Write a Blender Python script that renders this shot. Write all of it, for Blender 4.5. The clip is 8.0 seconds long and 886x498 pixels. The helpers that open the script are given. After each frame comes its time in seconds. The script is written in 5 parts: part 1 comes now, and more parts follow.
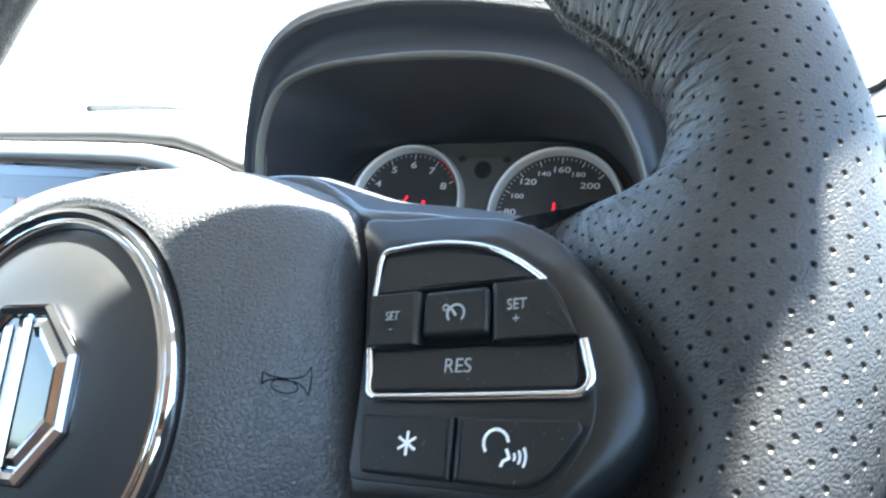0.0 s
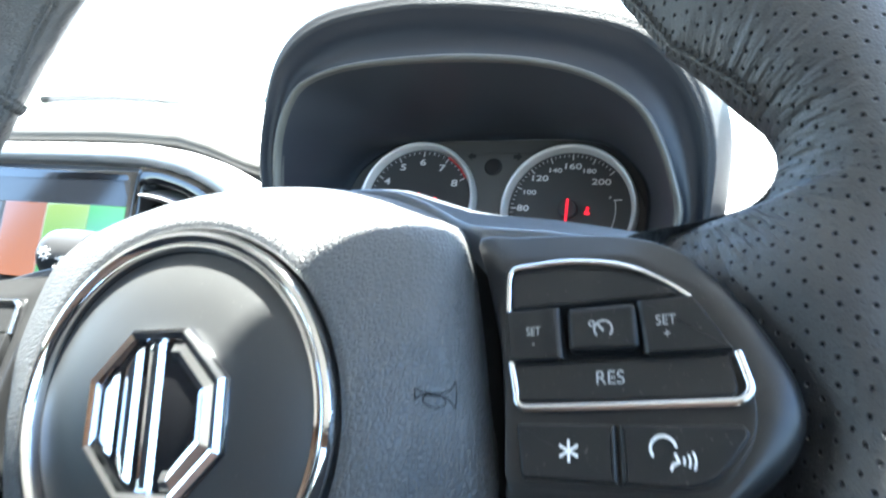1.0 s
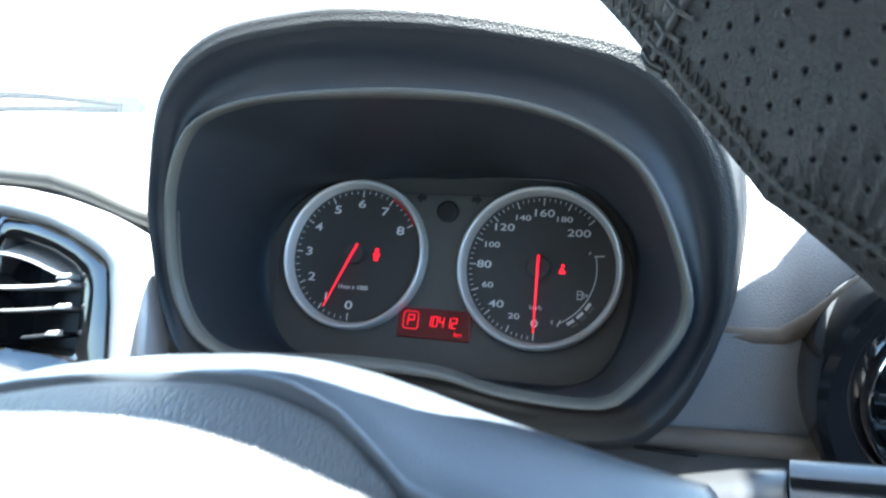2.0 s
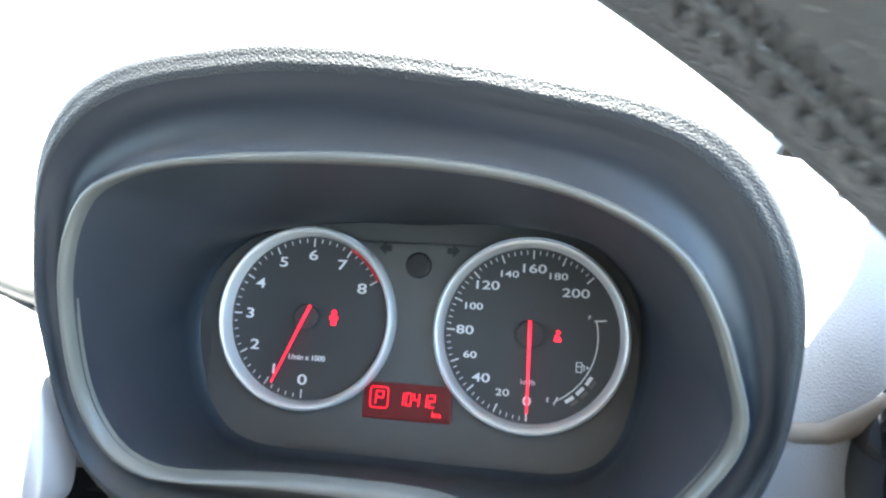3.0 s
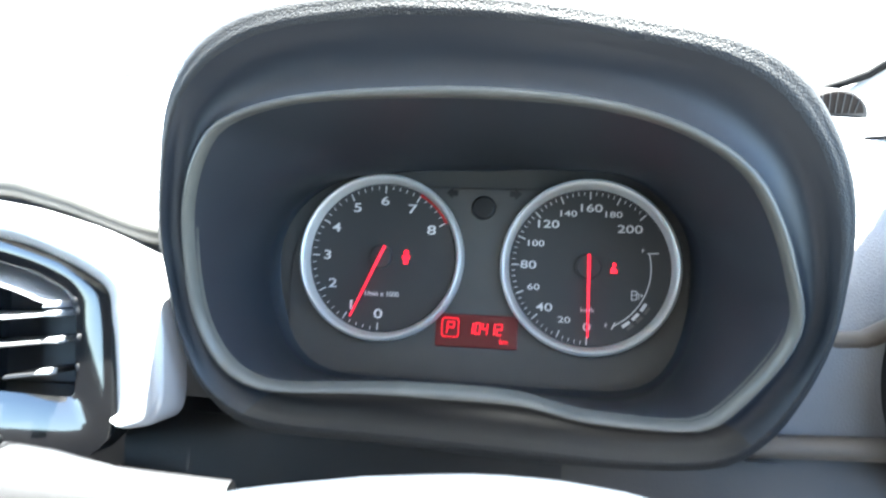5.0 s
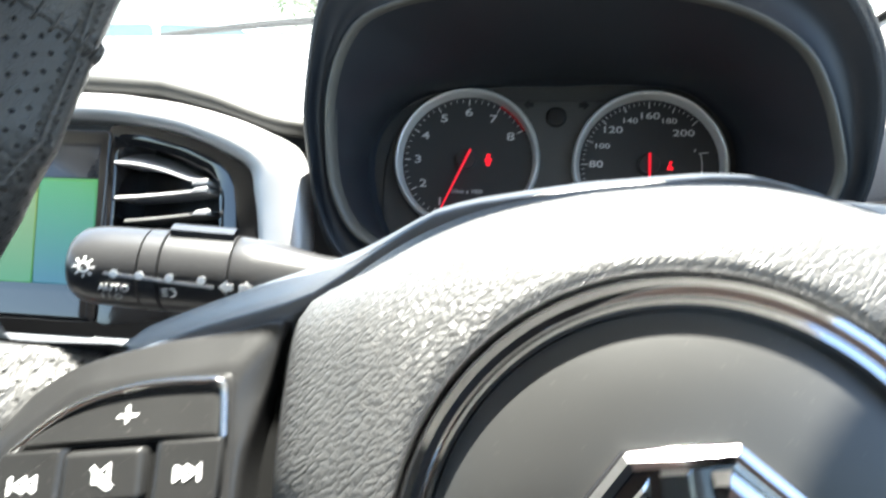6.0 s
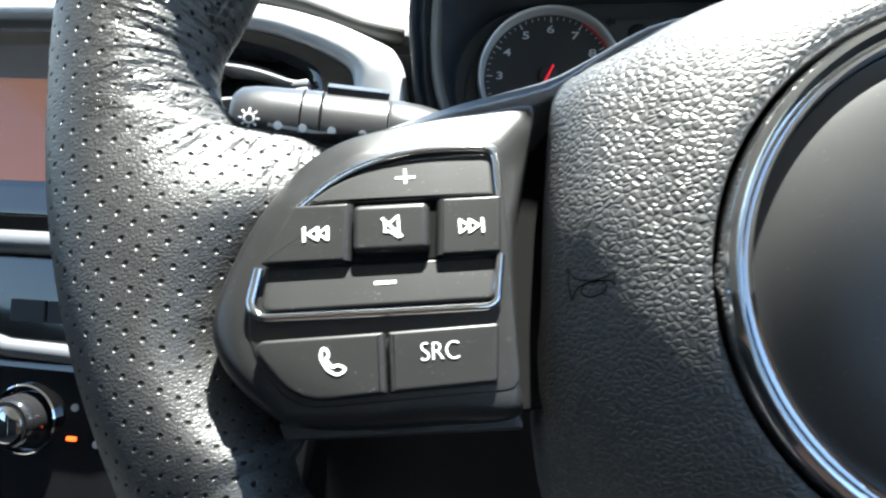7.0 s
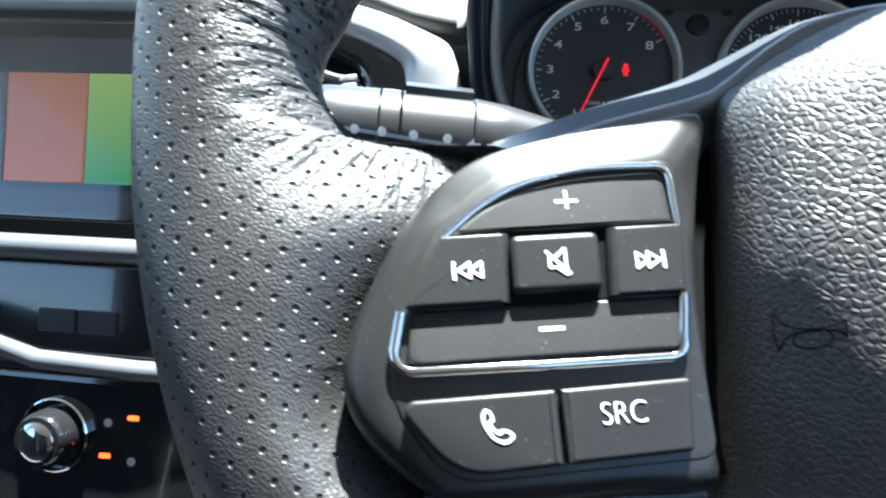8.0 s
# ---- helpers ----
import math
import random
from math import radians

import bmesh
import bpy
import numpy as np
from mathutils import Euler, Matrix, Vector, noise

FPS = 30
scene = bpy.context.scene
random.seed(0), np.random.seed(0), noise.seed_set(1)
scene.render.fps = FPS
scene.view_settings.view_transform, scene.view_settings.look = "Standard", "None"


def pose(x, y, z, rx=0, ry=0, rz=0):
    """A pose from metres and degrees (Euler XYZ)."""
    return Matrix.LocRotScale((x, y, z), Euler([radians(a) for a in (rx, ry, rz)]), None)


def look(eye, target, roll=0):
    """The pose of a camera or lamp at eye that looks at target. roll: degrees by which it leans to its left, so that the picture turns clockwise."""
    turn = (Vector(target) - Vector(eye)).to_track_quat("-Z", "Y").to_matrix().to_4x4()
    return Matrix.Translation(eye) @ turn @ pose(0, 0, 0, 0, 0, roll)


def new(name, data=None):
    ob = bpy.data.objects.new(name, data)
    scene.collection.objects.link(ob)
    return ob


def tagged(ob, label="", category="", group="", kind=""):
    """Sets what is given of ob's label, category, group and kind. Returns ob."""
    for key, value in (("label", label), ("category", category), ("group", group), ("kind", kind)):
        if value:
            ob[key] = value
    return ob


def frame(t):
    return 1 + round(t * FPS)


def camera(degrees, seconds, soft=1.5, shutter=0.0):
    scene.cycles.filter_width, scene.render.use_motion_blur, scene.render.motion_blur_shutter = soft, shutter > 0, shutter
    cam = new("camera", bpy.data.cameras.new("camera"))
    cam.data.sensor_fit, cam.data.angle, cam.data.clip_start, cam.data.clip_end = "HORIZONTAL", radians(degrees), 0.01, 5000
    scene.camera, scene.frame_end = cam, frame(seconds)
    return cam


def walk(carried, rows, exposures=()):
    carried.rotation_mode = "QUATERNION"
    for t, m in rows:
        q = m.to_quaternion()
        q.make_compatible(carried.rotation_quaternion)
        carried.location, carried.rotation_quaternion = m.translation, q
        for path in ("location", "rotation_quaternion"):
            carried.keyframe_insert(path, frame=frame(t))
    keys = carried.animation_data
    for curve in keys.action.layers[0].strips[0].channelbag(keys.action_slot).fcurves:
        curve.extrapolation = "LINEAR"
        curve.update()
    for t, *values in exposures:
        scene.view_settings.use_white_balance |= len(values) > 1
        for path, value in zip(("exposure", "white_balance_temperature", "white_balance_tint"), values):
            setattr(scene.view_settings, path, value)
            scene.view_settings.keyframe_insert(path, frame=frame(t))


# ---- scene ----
cam = camera(70.82, 8.0, soft=2.2, shutter=0.4)
HUB = 1.0  # height of the steering wheel's hub over the ground
# seconds, place (from the hub) and turn in degrees
ROWS = [
    (0, 0.148, -0.095, 0.0669, 80.42, -0.23, 25.96),
    (0.2, 0.1429, -0.1013, 0.0642, 80.33, 0.06, 24.88),
    (0.5, 0.1314, -0.1214, 0.0620, 80.28, -0.06, 23.01),
    (0.8, 0.1192, -0.1246, 0.0674, 79.37, 0.27, 22.17),
    (1, 0.1132, -0.1176, 0.0762, 79.01, 0.3, 21.55),
    (1.2, 0.1087, -0.1017, 0.0823, 78.55, 0.22, 20.95),
    (1.5, 0.1036, -0.072, 0.0943, 77.84, 1.04, 19.98),
    (1.7, 0.0999, -0.0532, 0.0967, 78.04, 1, 19.44),
    (2, 0.0884, -0.0361, 0.1069, 77.28, 0.53, 17.34),
    (2.2, 0.0874, -0.0206, 0.1164, 76.1, 1.87, 16.75),
    (3.3, 0.0402, 0.0392, 0.1436, 73.39, -0.02, 9.59),
    (3.5, 0.0384, 0.048, 0.1404, 73.42, 0.4, 9.69),
    (4, 0.0314, 0.0459, 0.1438, 72.62, 0.59, 9.38),
    (4.2, 0.0265, 0.0371, 0.1458, 71.65, 0.44, 8.84),
    (5.3, 0.0194, -0.0429, 0.1173, 73.02, 1.05, 10.51),
    (5.5, 0.0124, -0.062, 0.1112, 72.79, 1.05, 10.36),
    (5.7, -0.003, -0.079, 0.097, 73.59, 0.68, 9.39),
    (6, -0.0256, -0.0913, 0.0833, 73.06, 0.14, 8.39),
    (6.2, -0.0358, -0.101, 0.0709, 72.72, -0, 8.28),
    (6.5, -0.0555, -0.1177, 0.0538, 72.48, 0.04, 7.87),
    (7, -0.0784, -0.117, 0.0424, 71.83, -0.47, 7.68),
    (7.5, -0.0929, -0.1053, 0.0376, 71.35, -0.53, 7.67),
    (8, -0.1101, -0.0998, 0.0436, 70.93, -0.49, 7.51),
]
EXPOSURES = [(0.0, 4.70, 6150, 3), (0.5, 5.00, 6150, 3), (1.0, 4.95, 6050, 2), (1.5, 4.72, 5850, 1), (2.0, 4.48, 5750, 0), (3.3, 5.75, 6250, 3), (3.7, 5.74, 6250, 3), (4.2, 5.50, 6200, 3), (5.5, 4.92, 6100, 3), (6.0, 3.97, 6500, 4), (6.5, 3.2, 6500, 4), (7.0, 3.4, 6150, 2), (8.0, 3.55, 5750, 1)]
walk(cam, [(t, pose(x, y, HUB + z, rx, ry, rz)) for t, x, y, z, rx, ry, rz in ROWS], EXPOSURES)


# ---- world, sun and exposure ----
SUN = Vector((0.0892, 0.2245, 0.9704))
world = bpy.data.worlds.new("sky")
scene.world = world
world.use_nodes = True
nt = world.node_tree
sky = nt.nodes.new("ShaderNodeTexSky")
sky.sky_type, sky.sun_disc = "NISHITA", False
sky.sun_elevation = math.asin(SUN.z)
sky.sun_rotation = math.atan2(SUN.x, SUN.y)
nt.links.new(sky.outputs[0], nt.nodes["Background"].inputs[0])
nt.nodes["Background"].inputs[1].default_value = 0.062
sun_data = bpy.data.lights.new("sun", "SUN")
sun_data.energy, sun_data.angle, sun_data.color = 5.0, radians(0.55), (1.0, 0.95, 0.88)
sun = new("sun", sun_data)
sun.matrix_world = look(SUN * 5, (0, 0, 0))

# ---- materials ----
def mat(name, colour, rough=0.5, metal=0.0, vary=0.12, vary_scale=60.0, grain=0.0, grain_scale=900.0, grain_kind="noise",
        dust=0.0, spec=0.5, coat=0.0, emit=0.0, depth=0.0003, wear=0.0):
    m = bpy.data.materials.new(name)
    m.use_nodes = True
    t = m.node_tree
    b = t.nodes["Principled BSDF"]
    b.inputs["Metallic"].default_value = metal
    b.inputs["Specular IOR Level"].default_value = spec
    b.inputs["Coat Weight"].default_value = coat
    co = t.nodes.new("ShaderNodeTexCoord")
    n1 = t.nodes.new("ShaderNodeTexNoise")
    n1.inputs["Scale"].default_value, n1.inputs["Detail"].default_value = vary_scale, 4
    t.links.new(co.outputs["Object"], n1.inputs["Vector"])
    mix = t.nodes.new("ShaderNodeMix")
    mix.data_type = "RGBA"
    c = Vector(colour)
    mix.inputs["A"].default_value = (*(c * (1 - vary)), 1)
    mix.inputs["B"].default_value = (*(c * (1 + vary)), 1)
    t.links.new(n1.outputs["Fac"], mix.inputs["Factor"])
    col = mix.outputs["Result"]
    if dust:
        n2 = t.nodes.new("ShaderNodeTexNoise")
        n2.inputs["Scale"].default_value, n2.inputs["Detail"].default_value = 1500, 2
        t.links.new(co.outputs["Object"], n2.inputs["Vector"])
        ramp = t.nodes.new("ShaderNodeMapRange")
        ramp.inputs["From Min"].default_value, ramp.inputs["From Max"].default_value = 0.70, 0.76
        ramp.inputs["To Max"].default_value = dust
        t.links.new(n2.outputs["Fac"], ramp.inputs["Value"])
        m2 = t.nodes.new("ShaderNodeMix")
        m2.data_type = "RGBA"
        m2.inputs["B"].default_value = (0.35, 0.33, 0.30, 1)
        t.links.new(ramp.outputs[0], m2.inputs["Factor"])
        t.links.new(col, m2.inputs["A"])
        col = m2.outputs["Result"]
    t.links.new(col, b.inputs["Base Color"])
    rr = t.nodes.new("ShaderNodeMapRange")
    rr.inputs["To Min"].default_value, rr.inputs["To Max"].default_value = max(rough * (1 - 0.6 * vary - wear), 0.02), min(rough * (1 + 0.6 * vary + wear), 1)
    t.links.new(n1.outputs["Fac"], rr.inputs["Value"])
    t.links.new(rr.outputs[0], b.inputs["Roughness"])
    if grain:
        if grain_kind == "cells":
            warp = t.nodes.new("ShaderNodeTexNoise")
            warp.inputs["Scale"].default_value = grain_scale * 0.5
            t.links.new(co.outputs["Object"], warp.inputs["Vector"])
            add = t.nodes.new("ShaderNodeVectorMath")
            add.operation = "MULTIPLY_ADD"
            add.inputs[1].default_value = (0.35 / grain_scale,) * 3
            t.links.new(warp.outputs["Color"], add.inputs[0])
            t.links.new(co.outputs["Object"], add.inputs[2])
            g = t.nodes.new("ShaderNodeTexVoronoi")
            g.feature = "DISTANCE_TO_EDGE"
            g.inputs["Scale"].default_value = grain_scale
            t.links.new(add.outputs[0], g.inputs["Vector"])
            mr = t.nodes.new("ShaderNodeMapRange")
            mr.interpolation_type = "SMOOTHSTEP"
            mr.inputs["From Min"].default_value, mr.inputs["From Max"].default_value = 0.0, 0.28
            t.links.new(g.outputs["Distance"], mr.inputs["Value"])
            h = mr.outputs[0]
        else:
            g = t.nodes.new("ShaderNodeTexNoise")
            g.inputs["Scale"].default_value, g.inputs["Detail"].default_value = grain_scale, 3
            t.links.new(co.outputs["Object"], g.inputs["Vector"])
            h = g.outputs["Fac"]
        bump = t.nodes.new("ShaderNodeBump")
        bump.inputs["Strength"].default_value, bump.inputs["Distance"].default_value = grain, depth
        t.links.new(h, bump.inputs["Height"])
        t.links.new(bump.outputs[0], b.inputs["Normal"])
    if emit:
        b.inputs["Emission Color"].default_value = (*colour, 1)
        b.inputs["Emission Strength"].default_value = emit
    return m


def perforated(name, colour, step=0.0052, radius=0.00046):
    """Leather with rows of fine holes, laid out in metres along the strip."""
    m = mat(name, colour, 0.46, vary=0.15, vary_scale=150, grain=0.5, grain_scale=1150, grain_kind="cells", depth=0.00012, wear=0.15, spec=0.62)
    t = m.node_tree
    b = t.nodes["Principled BSDF"]
    uv = t.nodes.new("ShaderNodeUVMap")
    uv.uv_map = "metres"
    sep = t.nodes.new("ShaderNodeSeparateXYZ")
    t.links.new(uv.outputs[0], sep.inputs[0])

    def op(kind, a, c=0.0, d=0.0):
        n = t.nodes.new("ShaderNodeMath")
        n.operation = kind
        for k, v in enumerate((a, c, d)):
            if isinstance(v, (int, float)):
                n.inputs[k].default_value = v
            else:
                t.links.new(v, n.inputs[k])
        return n.outputs[0]

    u, v = sep.outputs[0], sep.outputs[1]
    row = op("DIVIDE", v, step * 0.56)
    half = op("MULTIPLY", op("FLOORED_MODULO", op("FLOOR", row), 2.0), 0.5)
    fu = op("SUBTRACT", op("FRACT", op("ADD", op("DIVIDE", u, step), half)), 0.5)
    fv = op("SUBTRACT", op("FRACT", row), 0.5)
    du, dv = op("MULTIPLY", fu, step), op("MULTIPLY", fv, step * 0.56)
    dist = op("SQRT", op("ADD", op("MULTIPLY", du, du), op("MULTIPLY", dv, dv)))
    hole = t.nodes.new("ShaderNodeMapRange")
    hole.interpolation_type = "SMOOTHSTEP"
    hole.inputs["From Min"].default_value, hole.inputs["From Max"].default_value = radius * 0.55, radius * 1.5
    t.links.new(dist, hole.inputs["Value"])
    old = b.inputs["Normal"].links[0].from_node
    bump = t.nodes.new("ShaderNodeBump")
    bump.inputs["Strength"].default_value, bump.inputs["Distance"].default_value = 1.0, 0.00050
    t.links.new(hole.outputs[0], bump.inputs["Height"])
    t.links.new(old.outputs[0], bump.inputs["Normal"])
    t.links.new(bump.outputs[0], b.inputs["Normal"])
    # stretched wrinkles where the leather bends into the spokes
    co = t.nodes.new("ShaderNodeTexCoord")
    pos = t.nodes.new("ShaderNodeSeparateXYZ")
    t.links.new(co.outputs["Object"], pos.inputs[0])
    dx, dz = op("SUBTRACT", op("ABSOLUTE", pos.outputs[0]), 0.122), op("SUBTRACT", pos.outputs[2], 0.066)
    rad = op("SQRT", op("ADD", op("MULTIPLY", dx, dx), op("MULTIPLY", dz, dz)))
    ang = op("ARCTAN2", dz, dx)
    vec = t.nodes.new("ShaderNodeCombineXYZ")
    t.links.new(op("MULTIPLY", ang, 13.0), vec.inputs[0])
    t.links.new(op("MULTIPLY", rad, 110.0), vec.inputs[1])
    t.links.new(op("MULTIPLY", pos.outputs[1], 90.0), vec.inputs[2])
    crease = t.nodes.new("ShaderNodeTexNoise")
    crease.inputs["Scale"].default_value, crease.inputs["Detail"].default_value = 1.0, 3
    t.links.new(vec.outputs[0], crease.inputs["Vector"])
    near = t.nodes.new("ShaderNodeMapRange")
    near.interpolation_type = "SMOOTHSTEP"
    near.inputs["From Min"].default_value, near.inputs["From Max"].default_value = 0.046, 0.024
    t.links.new(rad, near.inputs["Value"])
    b2 = t.nodes.new("ShaderNodeBump")
    b2.inputs["Distance"].default_value = 0.0014
    low = t.nodes.new("ShaderNodeMapRange")
    low.inputs["From Min"].default_value, low.inputs["From Max"].default_value = 0.104, 0.088
    t.links.new(pos.outputs[2], low.inputs["Value"])
    t.links.new(op("MULTIPLY", near.outputs[0], low.outputs[0]), b2.inputs["Strength"])
    t.links.new(crease.outputs["Fac"], b2.inputs["Height"])
    t.links.new(bump.outputs[0], b2.inputs["Normal"])
    t.links.new(b2.outputs[0], b.inputs["Normal"])
    # shade inside the holes is put into the colour, and specular cut there
    dark = t.nodes.new("ShaderNodeMix")
    dark.data_type = "RGBA"
    src = b.inputs["Base Color"].links[0].from_socket
    dark.inputs["A"].default_value = (0.008, 0.008, 0.008, 1)
    t.links.new(src, dark.inputs["B"])
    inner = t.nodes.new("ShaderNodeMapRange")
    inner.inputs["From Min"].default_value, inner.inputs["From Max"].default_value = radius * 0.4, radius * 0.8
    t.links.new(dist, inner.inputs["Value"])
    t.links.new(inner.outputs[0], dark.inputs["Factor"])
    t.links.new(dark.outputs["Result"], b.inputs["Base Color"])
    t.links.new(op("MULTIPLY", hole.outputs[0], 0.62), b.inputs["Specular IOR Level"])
    return m


def glass_mat(name, tint, shine=0.06):
    m = bpy.data.materials.new(name)
    m.use_nodes = True
    t = m.node_tree
    t.nodes.remove(t.nodes["Principled BSDF"])
    tr, gl, mx = t.nodes.new("ShaderNodeBsdfTransparent"), t.nodes.new("ShaderNodeBsdfGlossy"), t.nodes.new("ShaderNodeMixShader")
    tr.inputs[0].default_value = (*tint, 1)
    gl.inputs["Roughness"].default_value = 0.02
    mx.inputs[0].default_value = shine
    t.links.new(tr.outputs[0], mx.inputs[1])
    t.links.new(gl.outputs[0], mx.inputs[2])
    t.links.new(mx.outputs[0], t.nodes["Material Output"].inputs[0])
    return m


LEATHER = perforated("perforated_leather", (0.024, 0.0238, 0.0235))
LEATHER_PLAIN = mat("smooth_leather", (0.060, 0.058, 0.056), 0.45, grain=0.5, grain_scale=700, grain_kind="cells", vary_scale=90)
AIRBAG = mat("grained_vinyl", (0.052, 0.052, 0.052), 0.42, grain=0.80, grain_scale=760, grain_kind="cells", depth=0.00021, vary_scale=40, spec=0.45)
# black vinyl; blue of the reflected sky is mixed into its base colour
TOPGRAIN = mat("fine_grained_vinyl", (0.048, 0.055, 0.066), 0.32, grain=0.2, grain_scale=1100, grain_kind="cells", depth=0.00012, spec=0.65)
POD = mat("satin_black_plastic", (0.011, 0.011, 0.0112), 0.36, grain=0.15, grain_scale=2500, dust=0.12, depth=0.0001, spec=0.38)
BUTTON = mat("matt_black_button_plastic", (0.012, 0.012, 0.012), 0.40, grain=0.15, grain_scale=2600, dust=0.25, depth=0.0001, spec=0.26)
DISC = mat("satin_hub_plastic", (0.026, 0.026, 0.0255), 0.42, vary=0.08, grain=0.08, grain_scale=2500, dust=0.12, depth=0.0001)
CHROME = mat("polished_chrome", (0.64, 0.64, 0.65), 0.07, 1.0, vary=0.05, grain=0.05, grain_scale=300, depth=0.00005, wear=0.2)
SATIN = mat("satin_silver_metal", (0.75, 0.75, 0.74), 0.38, 0.35, vary=0.05)
# near-black that stands in for shade in gaps and recesses
VOID = mat("recess_shade_black", (0.005, 0.005, 0.005), 0.95, spec=0.05)
BLACK = mat("black_plastic", (0.008, 0.008, 0.009), 0.45, grain=0.2, grain_scale=1200)
GLOSS = mat("gloss_black_plastic", (0.010, 0.010, 0.011), 0.08, coat=0.5)
INK = mat("white_print", (0.75, 0.75, 0.74), 0.6, vary=0.04)
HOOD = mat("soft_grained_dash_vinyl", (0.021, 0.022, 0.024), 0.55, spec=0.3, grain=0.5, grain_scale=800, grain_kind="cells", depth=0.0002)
# shroud and hood face: the blue of sky-lit shade is in these base colours
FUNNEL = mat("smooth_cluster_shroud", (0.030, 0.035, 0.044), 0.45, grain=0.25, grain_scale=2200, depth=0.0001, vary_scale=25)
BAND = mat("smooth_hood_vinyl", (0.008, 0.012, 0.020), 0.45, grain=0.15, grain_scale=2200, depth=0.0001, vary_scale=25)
PAD = mat("grey_dash_vinyl", (0.16, 0.165, 0.18), 0.5, grain=0.5, grain_scale=700, grain_kind="cells", depth=0.0002, vary_scale=20)
PIPING = mat("dash_seam_vinyl", (0.022, 0.022, 0.020), 0.6, grain=0.4, grain_scale=900)
PIPING_BROWN = mat("brown_seam_vinyl", (0.105, 0.085, 0.068), 0.6, grain=0.4, grain_scale=900)
SILVER = mat("silver_dash_trim", (0.42, 0.42, 0.43), 0.38, 0.35, vary=0.06, grain=0.1, grain_scale=3000, depth=0.0001)
TRIMLINE = mat("cluster_trim_edge", (0.10, 0.10, 0.092), 0.35, vary=0.1)
DIAL = mat("dial_black", (0.036, 0.036, 0.037), 0.6, vary=0.06)
PLATE = mat("cluster_plate", (0.072, 0.069, 0.066), 0.6, grain=0.2, grain_scale=2500, depth=0.0001)
DIALINK = mat("dial_print", (0.70, 0.70, 0.70), 0.6, vary=0.03)
NEEDLE = mat("red_needle", (0.85, 0.01, 0.03), 0.4, emit=0.06)
WARN = mat("red_warning_lamp", (1.0, 0.005, 0.02), 0.5, emit=0.10)
LCD = mat("red_display", (0.055, 0.0, 0.002), 0.35, emit=0.018, vary=0.03)
LCDINK = mat("lit_red_digits", (1.0, 0.004, 0.025), 0.3, emit=0.05, vary=0.02)
BLOCK_REFLECTION = mat("fuel_block_reflection", (0.10, 0.095, 0.085), 0.5)
REDARC = mat("red_dial_print", (0.55, 0.02, 0.03), 0.5)
TAN = mat("brown_lower_panel", (0.050, 0.041, 0.035), 0.55, grain=0.3, grain_scale=800)
CLOTH = mat("dark_seat_cloth", (0.05, 0.05, 0.052), 0.9, grain=0.6, grain_scale=900)
LINER = mat("pale_headliner", (0.50, 0.49, 0.47), 0.95, grain=0.5, grain_scale=600)
ICONGREY = mat("grey_print", (0.33, 0.33, 0.33), 0.6)
GLASS = glass_mat("window_glass", (0.93, 0.96, 0.95))

# ---- building helpers ----
def finish(bm, smooth=True, angle=40):
    bmesh.ops.remove_doubles(bm, verts=bm.verts, dist=1e-7)
    bmesh.ops.recalc_face_normals(bm, faces=bm.faces)
    for f in bm.faces:
        f.smooth = smooth
    if smooth:
        for e in bm.edges:
            if len(e.link_faces) == 2 and e.calc_face_angle(0) > radians(angle):
                e.smooth = False


def part(name, bm, material, parent=None, label="", smooth=True, angle=40, clean=True):
    if clean:
        finish(bm, smooth, angle)
    me = bpy.data.meshes.new(name)
    bm.to_mesh(me)
    bm.free()
    me.materials.append(material)
    ob = new(name, me)
    ob.parent = parent
    if label:
        tagged(ob, label)
    return ob


def thing(name, m, label, category, group="", kind=""):
    ob = new(name)
    ob.empty_display_size = 0.02
    ob.matrix_world = m
    return tagged(ob, label, category, group, kind)


def loft(rings, closed=True, cap=False, bm=None, uv=False):
    """A skin over rings of equally many points. closed: each ring closes on itself. cap: fills the last ring."""
    bm = bm or bmesh.new()
    vs = [[bm.verts.new(p) for p in ring] for ring in rings]
    n = len(rings[0])
    lay = bm.loops.layers.uv.new("metres") if uv else None
    if uv:
        us = [[0.0] * n for _ in rings]
        vv = [[0.0] * (n + 1) for _ in rings]
        for i, ring in enumerate(rings):
            for j in range(n):
                if i:
                    us[i][j] = us[i - 1][j] + (Vector(ring[j]) - Vector(rings[i - 1][j])).length
                vv[i][j + 1] = vv[i][j] + (Vector(ring[(j + 1) % n]) - Vector(ring[j])).length
        mid = [sum(row) / n for row in us]
    for i in range(len(rings) - 1):
        for j in range(n if closed else n - 1):
            k = (j + 1) % n
            f = bm.faces.new((vs[i + 1][j], vs[i + 1][k], vs[i][k], vs[i][j]) if uv else (vs[i][j], vs[i][k], vs[i + 1][k], vs[i + 1][j]))
            if uv:
                for loop, (a, c) in zip(f.loops, ((i + 1, j), (i + 1, j + 1), (i, j + 1), (i, j))):
                    loop[lay].uv = (mid[a], vv[a][c])
    if cap:
        bm.faces.new(vs[-1])
    return bm


def offset(pts, d):
    """The outline pts (anticlockwise) moved inwards by d."""
    n, out = len(pts), []
    for i in range(n):
        a, b, c = Vector(pts[i - 1]), Vector(pts[i]), Vector(pts[(i + 1) % n])
        e1, e2 = (b - a).normalized(), (c - b).normalized()
        n1, n2 = Vector((-e1.y, e1.x)), Vector((-e2.y, e2.x))
        m = (n1 + n2)
        m = m / max(m.length_squared / 2, 0.35)
        out.append(tuple(b + m * d))
    return out


